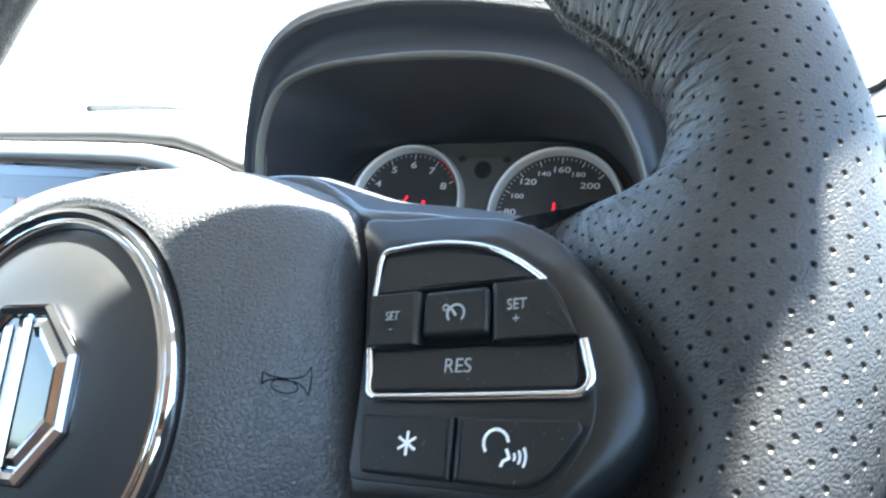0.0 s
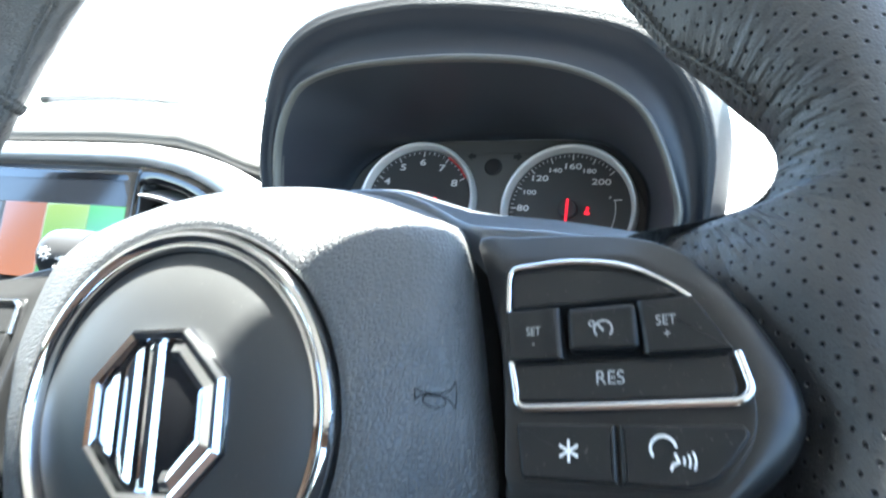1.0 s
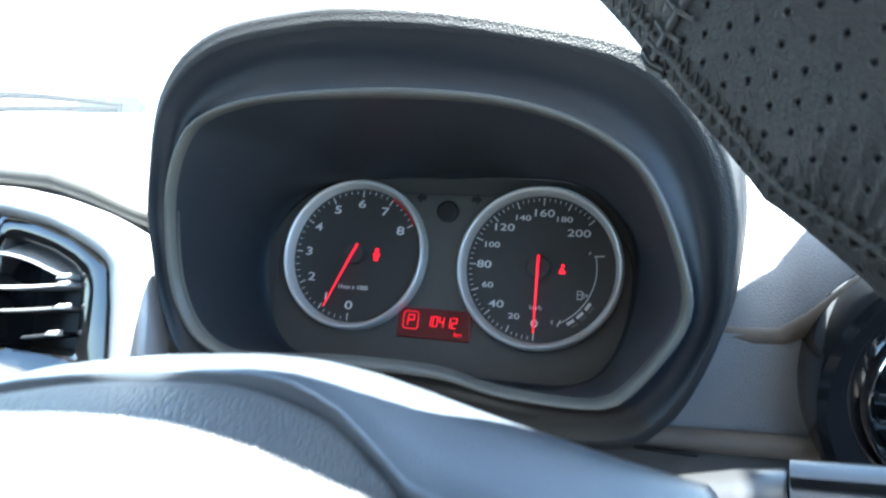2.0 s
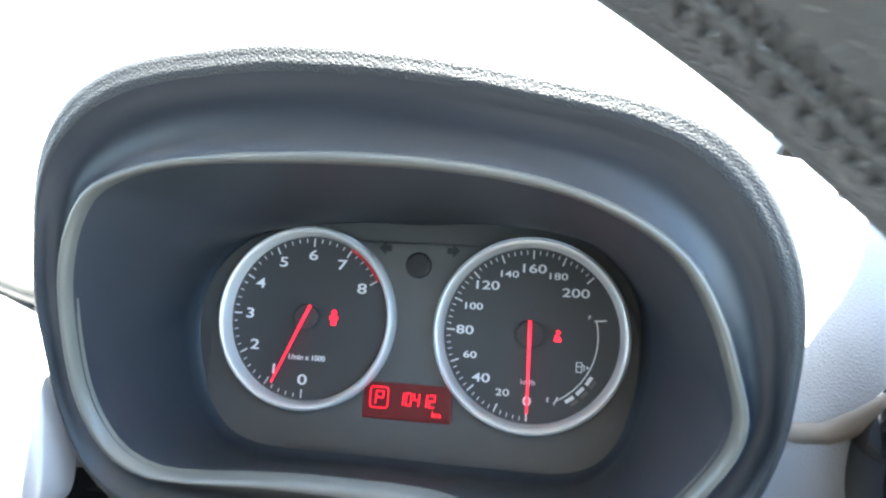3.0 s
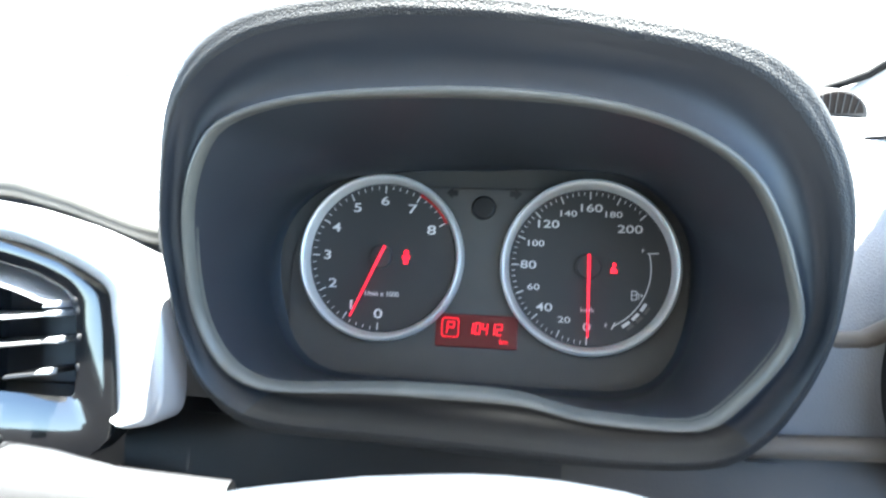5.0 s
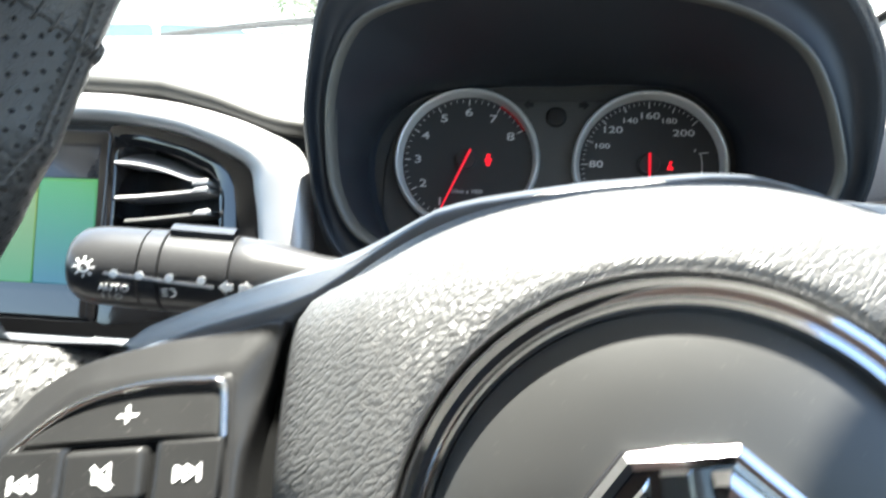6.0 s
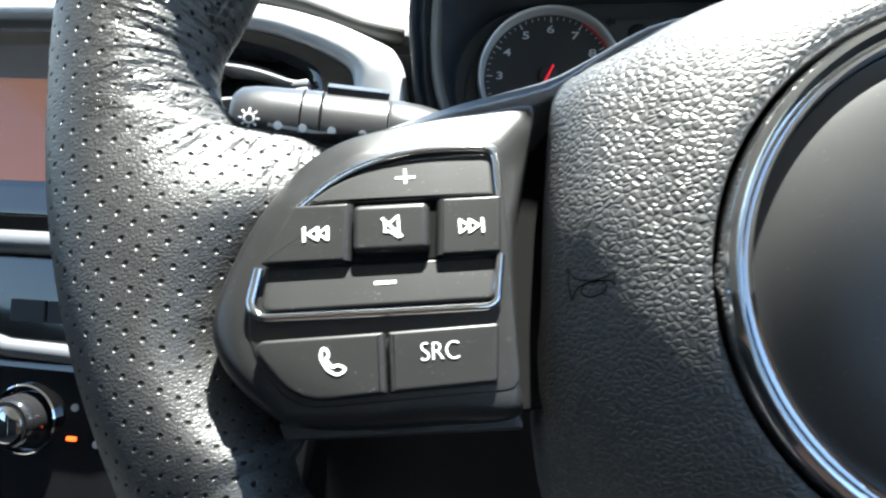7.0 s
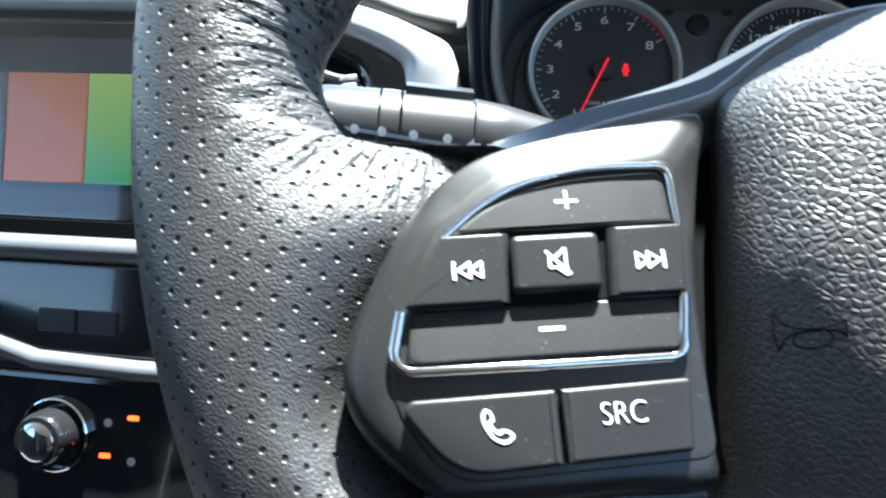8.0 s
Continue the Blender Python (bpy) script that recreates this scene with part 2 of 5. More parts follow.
def rounded(pts, r, steps=5):
    """A polygon (anticlockwise) with its corners rounded; r is one radius or one for each corner."""
    n, out = len(pts), []
    for i in range(n):
        a, b, c = Vector(pts[i - 1]), Vector(pts[i]), Vector(pts[(i + 1) % n])
        rad = r[i] if isinstance(r, (list, tuple)) else r
        d1, d2 = (a - b), (c - b)
        k = min(rad, d1.length * 0.48, d2.length * 0.48)
        p, q = b + d1.normalized() * k, b + d2.normalized() * k
        for s in range(steps + 1):
            t = s / steps
            out.append(tuple(p * (1 - t) ** 2 + b * 2 * t * (1 - t) + q * t ** 2))
    return out


def plate(pts, front, back, bevel=0.0006, shape=None, dome=0.0, bm=None):
    """A slab over an outline (x, z), anticlockwise, from y=back to y=front with a rounded front edge."""
    rings = [(pts, back), (pts, front + bevel)]
    for a in (30, 60, 90):
        rings.append((offset(pts, bevel * (1 - math.cos(radians(a)))), front + bevel * (1 - math.sin(radians(a)))))
    last = rings[-1][0]
    turns = [(b[0] - a[0]) * (c[1] - b[1]) - (b[1] - a[1]) * (c[0] - b[0]) for a, b, c in zip(pts[-1:] + pts[:-1], pts, pts[1:] + pts[:1])]
    if min(turns) > -1e-12:
        mid = (sum(p[0] for p in pts) / len(pts), sum(p[1] for p in pts) / len(pts))
        rings.append(([(x + (mid[0] - x) * 0.05, z + (mid[1] - z) * 0.05) for x, z in last], front))
    if dome:
        rings.append((offset(pts, bevel * 3), front - dome))
    f = shape or (lambda x, y, z: (x, y, z))
    return loft([[f(x, y, z) for x, z in p] for p, y in rings], cap=True, bm=bm)


def tube(path, radius, seg=10, closed=False, bm=None, squash=1.0):
    """A round bar along a path of points; radius is a number or one for each point."""
    path = [Vector(p) for p in path]
    n, rings, up = len(path), [], None
    for i, p in enumerate(path):
        a = path[i - 1] if (closed or i) else p
        c = path[(i + 1) % n] if (closed or i < n - 1) else p
        d = (c - a).normalized()
        if up is None:
            up = Vector((0, 0, 1)) if abs(d.z) < 0.9 else Vector((0, 1, 0))
        side = d.cross(up).normalized()
        up = side.cross(d).normalized()
        r = radius[i] if isinstance(radius, (list, tuple)) else radius
        rings.append([tuple(p + side * r * math.cos(2 * math.pi * k / seg) + up * r * squash * math.sin(2 * math.pi * k / seg)) for k in range(seg)])
    if closed:
        rings.append(rings[0])
        return loft(rings, bm=bm)
    bm = loft(rings, cap=True, bm=bm)
    bm.verts.ensure_lookup_table()
    bm.faces.new([bm.verts[len(bm.verts) - n * seg + k] for k in range(seg)])
    return bm


def smooth_closed(pts, n):
    """n points on a closed Catmull-Rom curve through pts."""
    out, m = [], len(pts)
    P = [Vector(p) for p in pts]
    for i in range(n):
        s = i / n * m
        k, t = int(s), s - int(s)
        a, b, c, d = P[(k - 1) % m], P[k % m], P[(k + 1) % m], P[(k + 2) % m]
        out.append(0.5 * ((2 * b) + (c - a) * t + (2 * a - 5 * b + 4 * c - d) * t * t + (3 * b - a - 3 * c + d) * t ** 3))
    return out


def polar(pts, centre, n=96):
    """The closed outline pts, taken at n even directions from its centre."""
    fine = smooth_closed(pts, 720)
    ang = np.array([math.atan2(p.y - centre[1], p.x - centre[0]) for p in fine])
    rad = np.array([math.hypot(p.x - centre[0], p.y - centre[1]) for p in fine])
    o = np.argsort(ang)
    ang, rad = ang[o], rad[o]
    want = -math.pi + 2 * math.pi * np.arange(n) / n
    r = np.interp(want, np.r_[ang - 2 * math.pi, ang, ang + 2 * math.pi], np.r_[rad, rad, rad])
    return [(centre[0] + q * math.cos(a), centre[1] + q * math.sin(a)) for q, a in zip(r, want)]


def open_curve(pts, n):
    P = [Vector(pts[0])] + [Vector(p) for p in pts] + [Vector(pts[-1])]
    out, m = [], len(pts) - 1
    for i in range(n + 1):
        s = min(i / n * m, m - 1e-6)
        k, t = int(s), s - int(s)
        a, b, c, d = P[k], P[k + 1], P[k + 2], P[k + 3]
        out.append(0.5 * ((2 * b) + (c - a) * t + (2 * a - 5 * b + 4 * c - d) * t * t + (3 * b - a - 3 * c + d) * t ** 3))
    return out


def circle(cx, cz, r, n=48):
    return [(cx + r * math.cos(2 * math.pi * i / n), cz + r * math.sin(2 * math.pi * i / n)) for i in range(n)]


def writing(text, size, name, material, parent, at, turn=0.0, thick=0.00012, squeeze=1.0, shape=None, label="", thin=-0.008):
    """Raised print in the x, z plane, facing -y, centred at the point at."""
    cu = bpy.data.curves.new(name, "FONT")
    cu.body, cu.size, cu.align_x, cu.align_y, cu.extrude = text, size, "CENTER", "CENTER", thick
    cu.offset = -thin * size
    tmp = bpy.data.objects.new("tmp", cu)
    me = bpy.data.meshes.new_from_object(tmp)
    bpy.data.objects.remove(tmp)
    bpy.data.curves.remove(cu)
    me.name = name
    m = Matrix.Translation(at) @ Matrix.Rotation(radians(turn), 4, "Y") @ Matrix.Rotation(radians(90), 4, "X") @ Matrix.Diagonal((squeeze, 1, 1, 1))
    me.transform(m)
    if shape:
        for v in me.vertices:
            v.co = shape(*v.co)
    me.materials.clear()
    me.materials.append(material)
    ob = new(name, me)
    ob.parent = parent
    if label:
        tagged(ob, label)
    return ob


def flat(polys, y, thick, bm=None, shape=None):
    """Thin raised print from polygons (x, z), at y, facing -y."""
    bm = bm or bmesh.new()
    f = shape or (lambda x, yy, z: (x, yy, z))
    for p in polys:
        a = sum(p[i - 1][0] * p[i][1] - p[i][0] * p[i - 1][1] for i in range(len(p)))
        p = p if a > 0 else p[::-1]
        vs = [bm.verts.new(f(x, y - thick, z)) for x, z in p]
        ws = [bm.verts.new(f(x, y + thick, z)) for x, z in p]
        bm.faces.new(vs)
        for i in range(len(p)):
            bm.faces.new((vs[i - 1], ws[i - 1], ws[i], vs[i]))
    return bm


def stroke(pts, w, closed=False):
    """A line of width w along points, as quads."""
    out = []
    m = len(pts)
    for i in range(m if closed else m - 1):
        a, b = Vector(pts[i]), Vector(pts[(i + 1) % m])
        d = (b - a).normalized()
        nrm = Vector((-d.y, d.x)) * w / 2
        a, b = a - d * w * 0.25, b + d * w * 0.25
        out.append([tuple(a + nrm), tuple(a - nrm), tuple(b - nrm), tuple(b + nrm)])
    return out


def arc(cx, cz, r, a0, a1, n=10):
    return [(cx + r * math.cos(radians(a0 + (a1 - a0) * i / n)), cz + r * math.sin(radians(a0 + (a1 - a0) * i / n))) for i in range(n + 1)]


AT = Matrix.Translation((0, 0, HUB))

# ---- the steering wheel ----
WHEEL = AT @ Matrix.Rotation(radians(-33), 4, "X") @ Matrix.Rotation(radians(-8.59), 4, "Y")
wheel = thing("steering_wheel", WHEEL, "black leather steering wheel with perforated grips and chrome hub ring", "steering wheel")
CZ = 0.045


def rim_y(z):
    return 0.006 - 0.15 * (z - 0.03) - 0.012 * min(max((z - 0.10) / 0.09, 0.0), 1.0) ** 2


# outline of the button pods; the leather dips down to it
POD_BASE = [(0.0806, -0.0160), (0.095, -0.0168), (0.113, -0.0165), (0.1235, -0.0150), (0.1300, -0.0110), (0.1355, -0.0055), (0.1385, 0.0000), (0.1393, 0.0055), (0.1383, 0.0110), (0.1355, 0.0180), (0.1315, 0.0255), (0.1260, 0.0330), (0.1185, 0.0400), (0.1100, 0.0442), (0.0960, 0.0472), (0.0820, 0.0488), (0.0705, 0.0500), (0.0725, 0.0410), (0.0752, 0.0310), (0.0778, 0.0190), (0.0792, 0.0030), (0.0800, -0.0080)]
POD_LINE = polar(POD_BASE, (0.104, 0.014), 144)
PA = np.array(POD_LINE)
PB = np.roll(PA, -1, 0) - PA


def pod_gap(x, z):
    """Distance from the pod's outline, negative inside it."""
    p = np.array((abs(x), z)) - PA
    t = np.clip((p * PB).sum(1) / (PB * PB).sum(1), 0, 1)
    d = float(np.sqrt(((p - PB * t[:, None]) ** 2).sum(1).min()))
    r, a = math.hypot(abs(x) - 0.104, z - 0.014), math.atan2(z - 0.014, abs(x) - 0.104)
    edge = PA[int(round((a + math.pi) / (2 * math.pi) * 144)) % 144]
    return -d if r < math.hypot(edge[0] - 0.104, edge[1] - 0.014) else d


def dip(x, z):
    g = pod_gap(x, z)
    k = min(max(1 - g / 0.011, 0.0), 1.0)
    return 0.0062 * k * k * (3 - 2 * k) + min(max(-g / 0.006, 0.0), 1.0) * 0.006


def rim_ring(deg, n=44):
    """One cross-section of the rim at an angle from the right-hand side, upwards."""
    a = (deg + 180) % 360 - 180
    b = a if abs(a) <= 90 else (180 - abs(a)) * (1 if a >= 0 else -1)
    ro = 0.180
    stops = [(-90, 0.1425), (-45, 0.1425), (-36, 0.1450), (-29, 0.1470), (-27, 0.1455), (-26, 0.1410), (-24.5, 0.132), (-22, 0.124), (-14, 0.118), (-6, 0.108), (-2.0, 0.100), (1.0, 0.104), (2.0, 0.110), (2.35, 0.118), (2.5, 0.126), (2.75, 0.132), (3.0, 0.1358), (3.8, 0.1390), (5.0, 0.1418), (6.5, 0.1437), (8.5, 0.1447), (11.0, 0.1436), (13.5, 0.1405), (17, 0.137), (22, 0.132), (30, 0.1315), (40, 0.134), (55, 0.138), (75, 0.1410), (90, 0.1425)]
    ri = float(np.interp(b, [s[0] for s in stops], [s[1] for s in stops]))
    crown = 0.161
    depth = float(np.interp(b, [44, 64], [0.0178, 0.0142]))
    ring = []
    for k in range(n):
        t = 2 * math.pi * k / n
        ct, st = math.cos(t), math.sin(t)
        r = crown + (ro - crown if ct > 0 else crown - ri) * ct
        wide = min(max((crown - ri - 0.022) / 0.012, 0.0), 1.0)
        d = depth * (math.copysign(abs(st) ** (1 + 0.9 * wide), st) if ct < 0 else st)
        x, z = r * math.cos(radians(deg)), CZ + r * math.sin(radians(deg))
        # the skirt towards the spokes lies a little further back
        back = 0.004 * min(max((0.150 - r) / 0.03, 0), 1) + float(np.interp(b, [56, 74], [0.0, -0.0078]))
        if st > 0.05 and abs(b) < 50:
            front = rim_y(z) - d + back
            level = rim_y(z)
            fade = (1 - (1 - min(st / 0.5, 1)) ** 2)
            back += fade * min(dip(x, z) * float(np.interp(z, [-0.012, 0.0, 0.010, 0.034], [2.0, 1.5, 1.0, 0.3])), max(level + 0.004 - front, 0))
            # the shoulder above the pod rolls back towards the opening
            k = min(max((z - 0.027) / 0.024, 0.0), 1.0)
            back += fade * 0.0095 * k * k * (3 - 2 * k) * min(max((0.156 - r) / 0.022, 0.0), 1.0) * float(np.interp(b, [4, 10], [1.0, 0.0]))
        ring.append((x - 0.045 * max(z - 0.06, 0.0), rim_y(z) - d + back, z))
    return ring


def rim_piece(name, a0, a1, material, label=""):
    k = max(int(abs(a1 - a0) / 0.2), 2)
    return part(name, loft([rim_ring(a0 + (a1 - a0) * i / k) for i in range(k + 1)], uv=True), material, wheel, label, angle=80, clean=False)


def rim_clean(ob):
    for p in ob.data.polygons:
        p.use_smooth = True


GRIP = [(-52, 33), (147, 232)]
for a0, a1 in GRIP:
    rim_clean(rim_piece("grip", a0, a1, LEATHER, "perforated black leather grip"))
for a0, a1 in [(33, 147), (232, 308)]:
    rim_clean(rim_piece("rim", a0, a1, LEATHER_PLAIN, "smooth black leather rim"))
# raised stitched seams between the leather pieces
for a in (33, 147, 232, 308):
    ring = rim_ring(a)
    c = Vector((0, 0, 0))
    for p in ring:
        c += Vector(p) / len(ring)
    rim_clean(part("seam", tube([tuple(c + (Vector(p) - c) * 1.012) for p in ring], 0.0007, 6, True), LEATHER_PLAIN, wheel, clean=False))
    bm = bmesh.new()
    tang = Vector((-math.sin(radians(a)), 0, math.cos(radians(a))))
    for k in range(0, len(ring)):
        p = c + (Vector(ring[k]) - c) * 1.02
        tube([tuple(p - tang * 0.0025), tuple(p - tang * 0.0004 + (p - c).normalized() * 0.0005), tuple(p + tang * 0.0004 + (p - c).normalized() * 0.0005), tuple(p + tang * 0.0025)], 0.00035, 5, bm=bm)
    rim_clean(part("stitching", bm, LEATHER_PLAIN, wheel, clean=False))

# stitched seam along the inner side of the rim
def inner_point(deg, lift=0.0006, shift=0.0):
    ring = rim_ring(deg)
    n = len(ring)
    k = n / 2 - 2 + shift
    p, q = Vector(ring[int(k)]), Vector(ring[(int(k) + 1) % n])
    c = sum((Vector(v) for v in ring), Vector()) / n
    p = p.lerp(q, k - int(k))
    return tuple(p + (p - c).normalized() * lift)


for a0, a1 in ((12, 168), (214, 326)):
    m = int((a1 - a0) / 0.9)
    rim_clean(part("seam", tube([inner_point(a0 + (a1 - a0) * i / m, 0.0) for i in range(m + 1)], 0.0007, 6), LEATHER_PLAIN, wheel, clean=False))
    bm = bmesh.new()
    for i in range(m):
        d = a0 + (a1 - a0) * i / m
        tube([inner_point(d, 0.0002, -0.8), inner_point(d + 0.4, 0.0007, 0.0), inner_point(d + 0.8, 0.0004, 0.8)], 0.00022, 4, bm=bm)
        tube([inner_point(d + 0.8, 0.0002, -0.8), inner_point(d + 0.4, 0.0007, 0.0), inner_point(d, 0.0004, 0.8)], 0.00022, 4, bm=bm)
    rim_clean(part("stitching", bm, LEATHER_PLAIN, wheel, "dark cross stitching", clean=False))

# airbag cover
half = [(0, 0.0765), (0.02, 0.0758), (0.032, 0.0745), (0.043, 0.0712), (0.052, 0.0668), (0.0590, 0.0618), (0.0640, 0.0560), (0.0668, 0.049), (0.0692, 0.036), (0.0714, 0.022), (0.0736, 0.006), (0.0762, -0.008), (0.0775, -0.022), (0.0750, -0.042), (0.064, -0.064), (0.04, -0.078), (0.015, -0.083)]
bag_line = [(x, z) for x, z in half] + [(-x, z) for x, z in reversed(half) if x > 0]
bag_line = polar(bag_line[::-1], (0, -0.005), 128)
ring_line = [(0.0463 * math.cos(-math.pi + 2 * math.pi * i / 128), 0.0463 * math.sin(-math.pi + 2 * math.pi * i / 128)) for i in range(128)]


def bag(s):
    return [(a[0] * s + b[0] * (1 - s), a[1] * s + b[1] * (1 - s)) for a, b in zip(bag_line, ring_line)]


HT = 0.17  # the hub's face leans by this much against the pods
PROFILE = [(1.0, 0.030), (1.005, 0.012), (1.0, 0.0045), (0.975, 0.0012), (0.92, -0.0024), (0.83, -0.0056), (0.70, -0.0087), (0.55, -0.0113), (0.38, -0.0134), (0.2, -0.0150), (0.06, -0.0157), (0.015, -0.0150), (0.0, -0.012)]


def bag_y(s, y, x, z):
    # the cover leans back towards its top edge and its upper corners
    k = max(0.0, (z - 0.048 + 0.012 * min((x / 0.05) ** 2, 1.4)) / 0.026) * min(max((z - 0.042) / 0.016, 0.0), 1.0)
    low = min(z - 0.042, 0.0)
    # below the shoulders the flanks turn away from above
    flank = min(max((abs(x) - 0.054) / 0.010, 0.0), 1.0)
    turn = -0.12 * min(max(z - 0.006, -0.03), 0.012) * flank
    return y + turn + 0.0135 * k * k - HT * z * max(0.0, 1 - s) + 2.6 * low * low * min(s * 1.3, 1.0)


def lean(ring):
    return [(x, y - HT * z, z) for x, y, z in ring]


FINE = PROFILE[:3]
for (s0, y0), (s1, y1) in zip(PROFILE[3:], PROFILE[4:]):
    FINE += [(s0 + (s1 - s0) * k / 3, y0 + (y1 - y0) * k / 3) for k in range(3)]
FINE.append(PROFILE[-1])
rings = [[(x, bag_y(s, y, x, z), z) for x, z in bag(s)] for s, y in FINE]
PS, PY = np.array([p[0] for p in PROFILE[3:]][::-1]), np.array([p[1] for p in PROFILE[3:]][::-1])


def bag_at(x, z):
    """Depth of the cover's face at a point between the ring and the outline."""
    before = None
    for i in range(len(bag_line) + 1):
        a, b = Vector(ring_line[i % 128]), Vector(bag_line[i % 128])
        d = b - a
        p = Vector((x, z)) - a
        t, side_of = p.dot(d) / d.length_squared, d.x * p.y - d.y * p.x
        if before and before[1] * side_of <= 0 and 0 <= t <= 1:
            k = before[1] / (before[1] - side_of) if before[1] != side_of else 0.0
            t = before[0] + (t - before[0]) * k
            return bag_y(t, float(np.interp(t, PS, PY)), x, z)
        before = (t, side_of)
    return 0.0


cover = part("airbag_cover", loft(rings), AIRBAG, wheel, "grained black vinyl airbag cover", angle=75)
# chrome ring: two polished bands with a dark groove between
prof = [(0.0458, -0.012), (0.0455, -0.0158), (0.0448, -0.0170), (0.0436, -0.0174), (0.0426, -0.0168), (0.0420, -0.0160), (0.0416, -0.0168), (0.0410, -0.0170), (0.0405, -0.0160), (0.0404, -0.012)]
part("chrome_ring", loft([lean([(r * math.cos(2 * math.pi * i / 96), y, r * math.sin(2 * math.pi * i / 96)) for i in range(96)]) for r, y in prof]), CHROME, wheel, "polished chrome ring")
prof = [(0.0404, -0.0130), (0.0402, -0.0146), (0.0380, -0.0155), (0.035, -0.0165), (0.0315, -0.0174), (0.028, -0.0181), (0.022, -0.0187), (0.01, -0.0189)]
part("hub_disc", loft([lean([(r * math.cos(2 * math.pi * i / 96), y, r * math.sin(2 * math.pi * i / 96)) for i in range(96)]) for r, y in prof], cap=True), DISC, wheel, "satin dark grey hub disc")


def octagon(r):
    return [(r * math.cos(radians(22.5 + 45 * i)), r * math.sin(radians(22.5 + 45 * i))) for i in range(8)]


badge = part("badge", plate(octagon(0.0218), -0.0192, -0.015, 0.0008, lambda x, y, z: (x, y - HT * z, z)), GLOSS, wheel, "octagonal badge with chrome edge and plain chrome bars")
oct_prof = [(0.0212, -0.0185), (0.0212, -0.0202), (0.0200, -0.0212), (0.0186, -0.0206), (0.0180, -0.0190)]
part("badge_edge", loft([lean([(x, y, z) for x, z in octagon(r)]) for r, y in oct_prof]), CHROME, badge, "bright chrome edge", angle=15)


def bar(bm, x0, x1, h0, h1):
    """A ridged bar with sloping flanks and ends."""
    xc, hc = 0.2 * x0 + 0.8 * x1, 0.2 * h0 + 0.8 * h1
    sec = []
    for up, inset in ((-1, 0.0), (-1, 0.0007), (1, 0.0007), (1, 0.0)):
        top = -0.0205 if inset else -0.0199
        sec.append([(x, y - HT * z, z) for x, y, z in ((x0, -0.0185, up * (h0 - inset)), (x0, -0.0193, up * (h0 - inset)), (xc, top, up * (hc - inset)), (x1, -0.0191, up * (h1 - inset)), (x1, -0.0185, up * (h1 - inset)))])
    loft(sec, cap=True, bm=bm)


for x0, x1, h0, h1 in ((-0.0154, -0.0116, 0.0060, 0.0098), (-0.0098, -0.0050, 0.0112, 0.0158), (-0.0032, 0.0014, 0.0168, 0.0168)):
    bm = bmesh.new()
    bar(bm, x0, x1, h0, h1)
    part("badge_shape", bm, CHROME, badge, "plain raised chrome bar", angle=15)
# half an octagon beside the bars
arm = [(0.0040, 0.0163), (0.0068, 0.0163), (0.0160, 0.0068), (0.0160, -0.0068), (0.0068, -0.0163), (0.0040, -0.0163)]
inn = [(0.0040, 0.0122), (0.0056, 0.0122), (0.0122, 0.0054), (0.0122, -0.0054), (0.0056, -0.0122), (0.0040, -0.0122)]
rings = [[(x, y - HT * z, z) for x, z, y in ((a[0], a[1], -0.0185), (a[0], a[1], -0.0195), ((a[0] + c[0]) / 2, (a[1] + c[1]) / 2, -0.0204), (c[0], c[1], -0.0195), (c[0], c[1], -0.0185))] for a, c in zip(arm, inn)]
part("badge_shape", loft(rings, cap=True), CHROME, badge, "plain half-octagon of chrome", angle=15)


# button pods on both spokes
def pod_maker(side):
    def shape(x, y, z):
        return (side * x, y - 0.15 * (x - 0.079), z)
    return shape


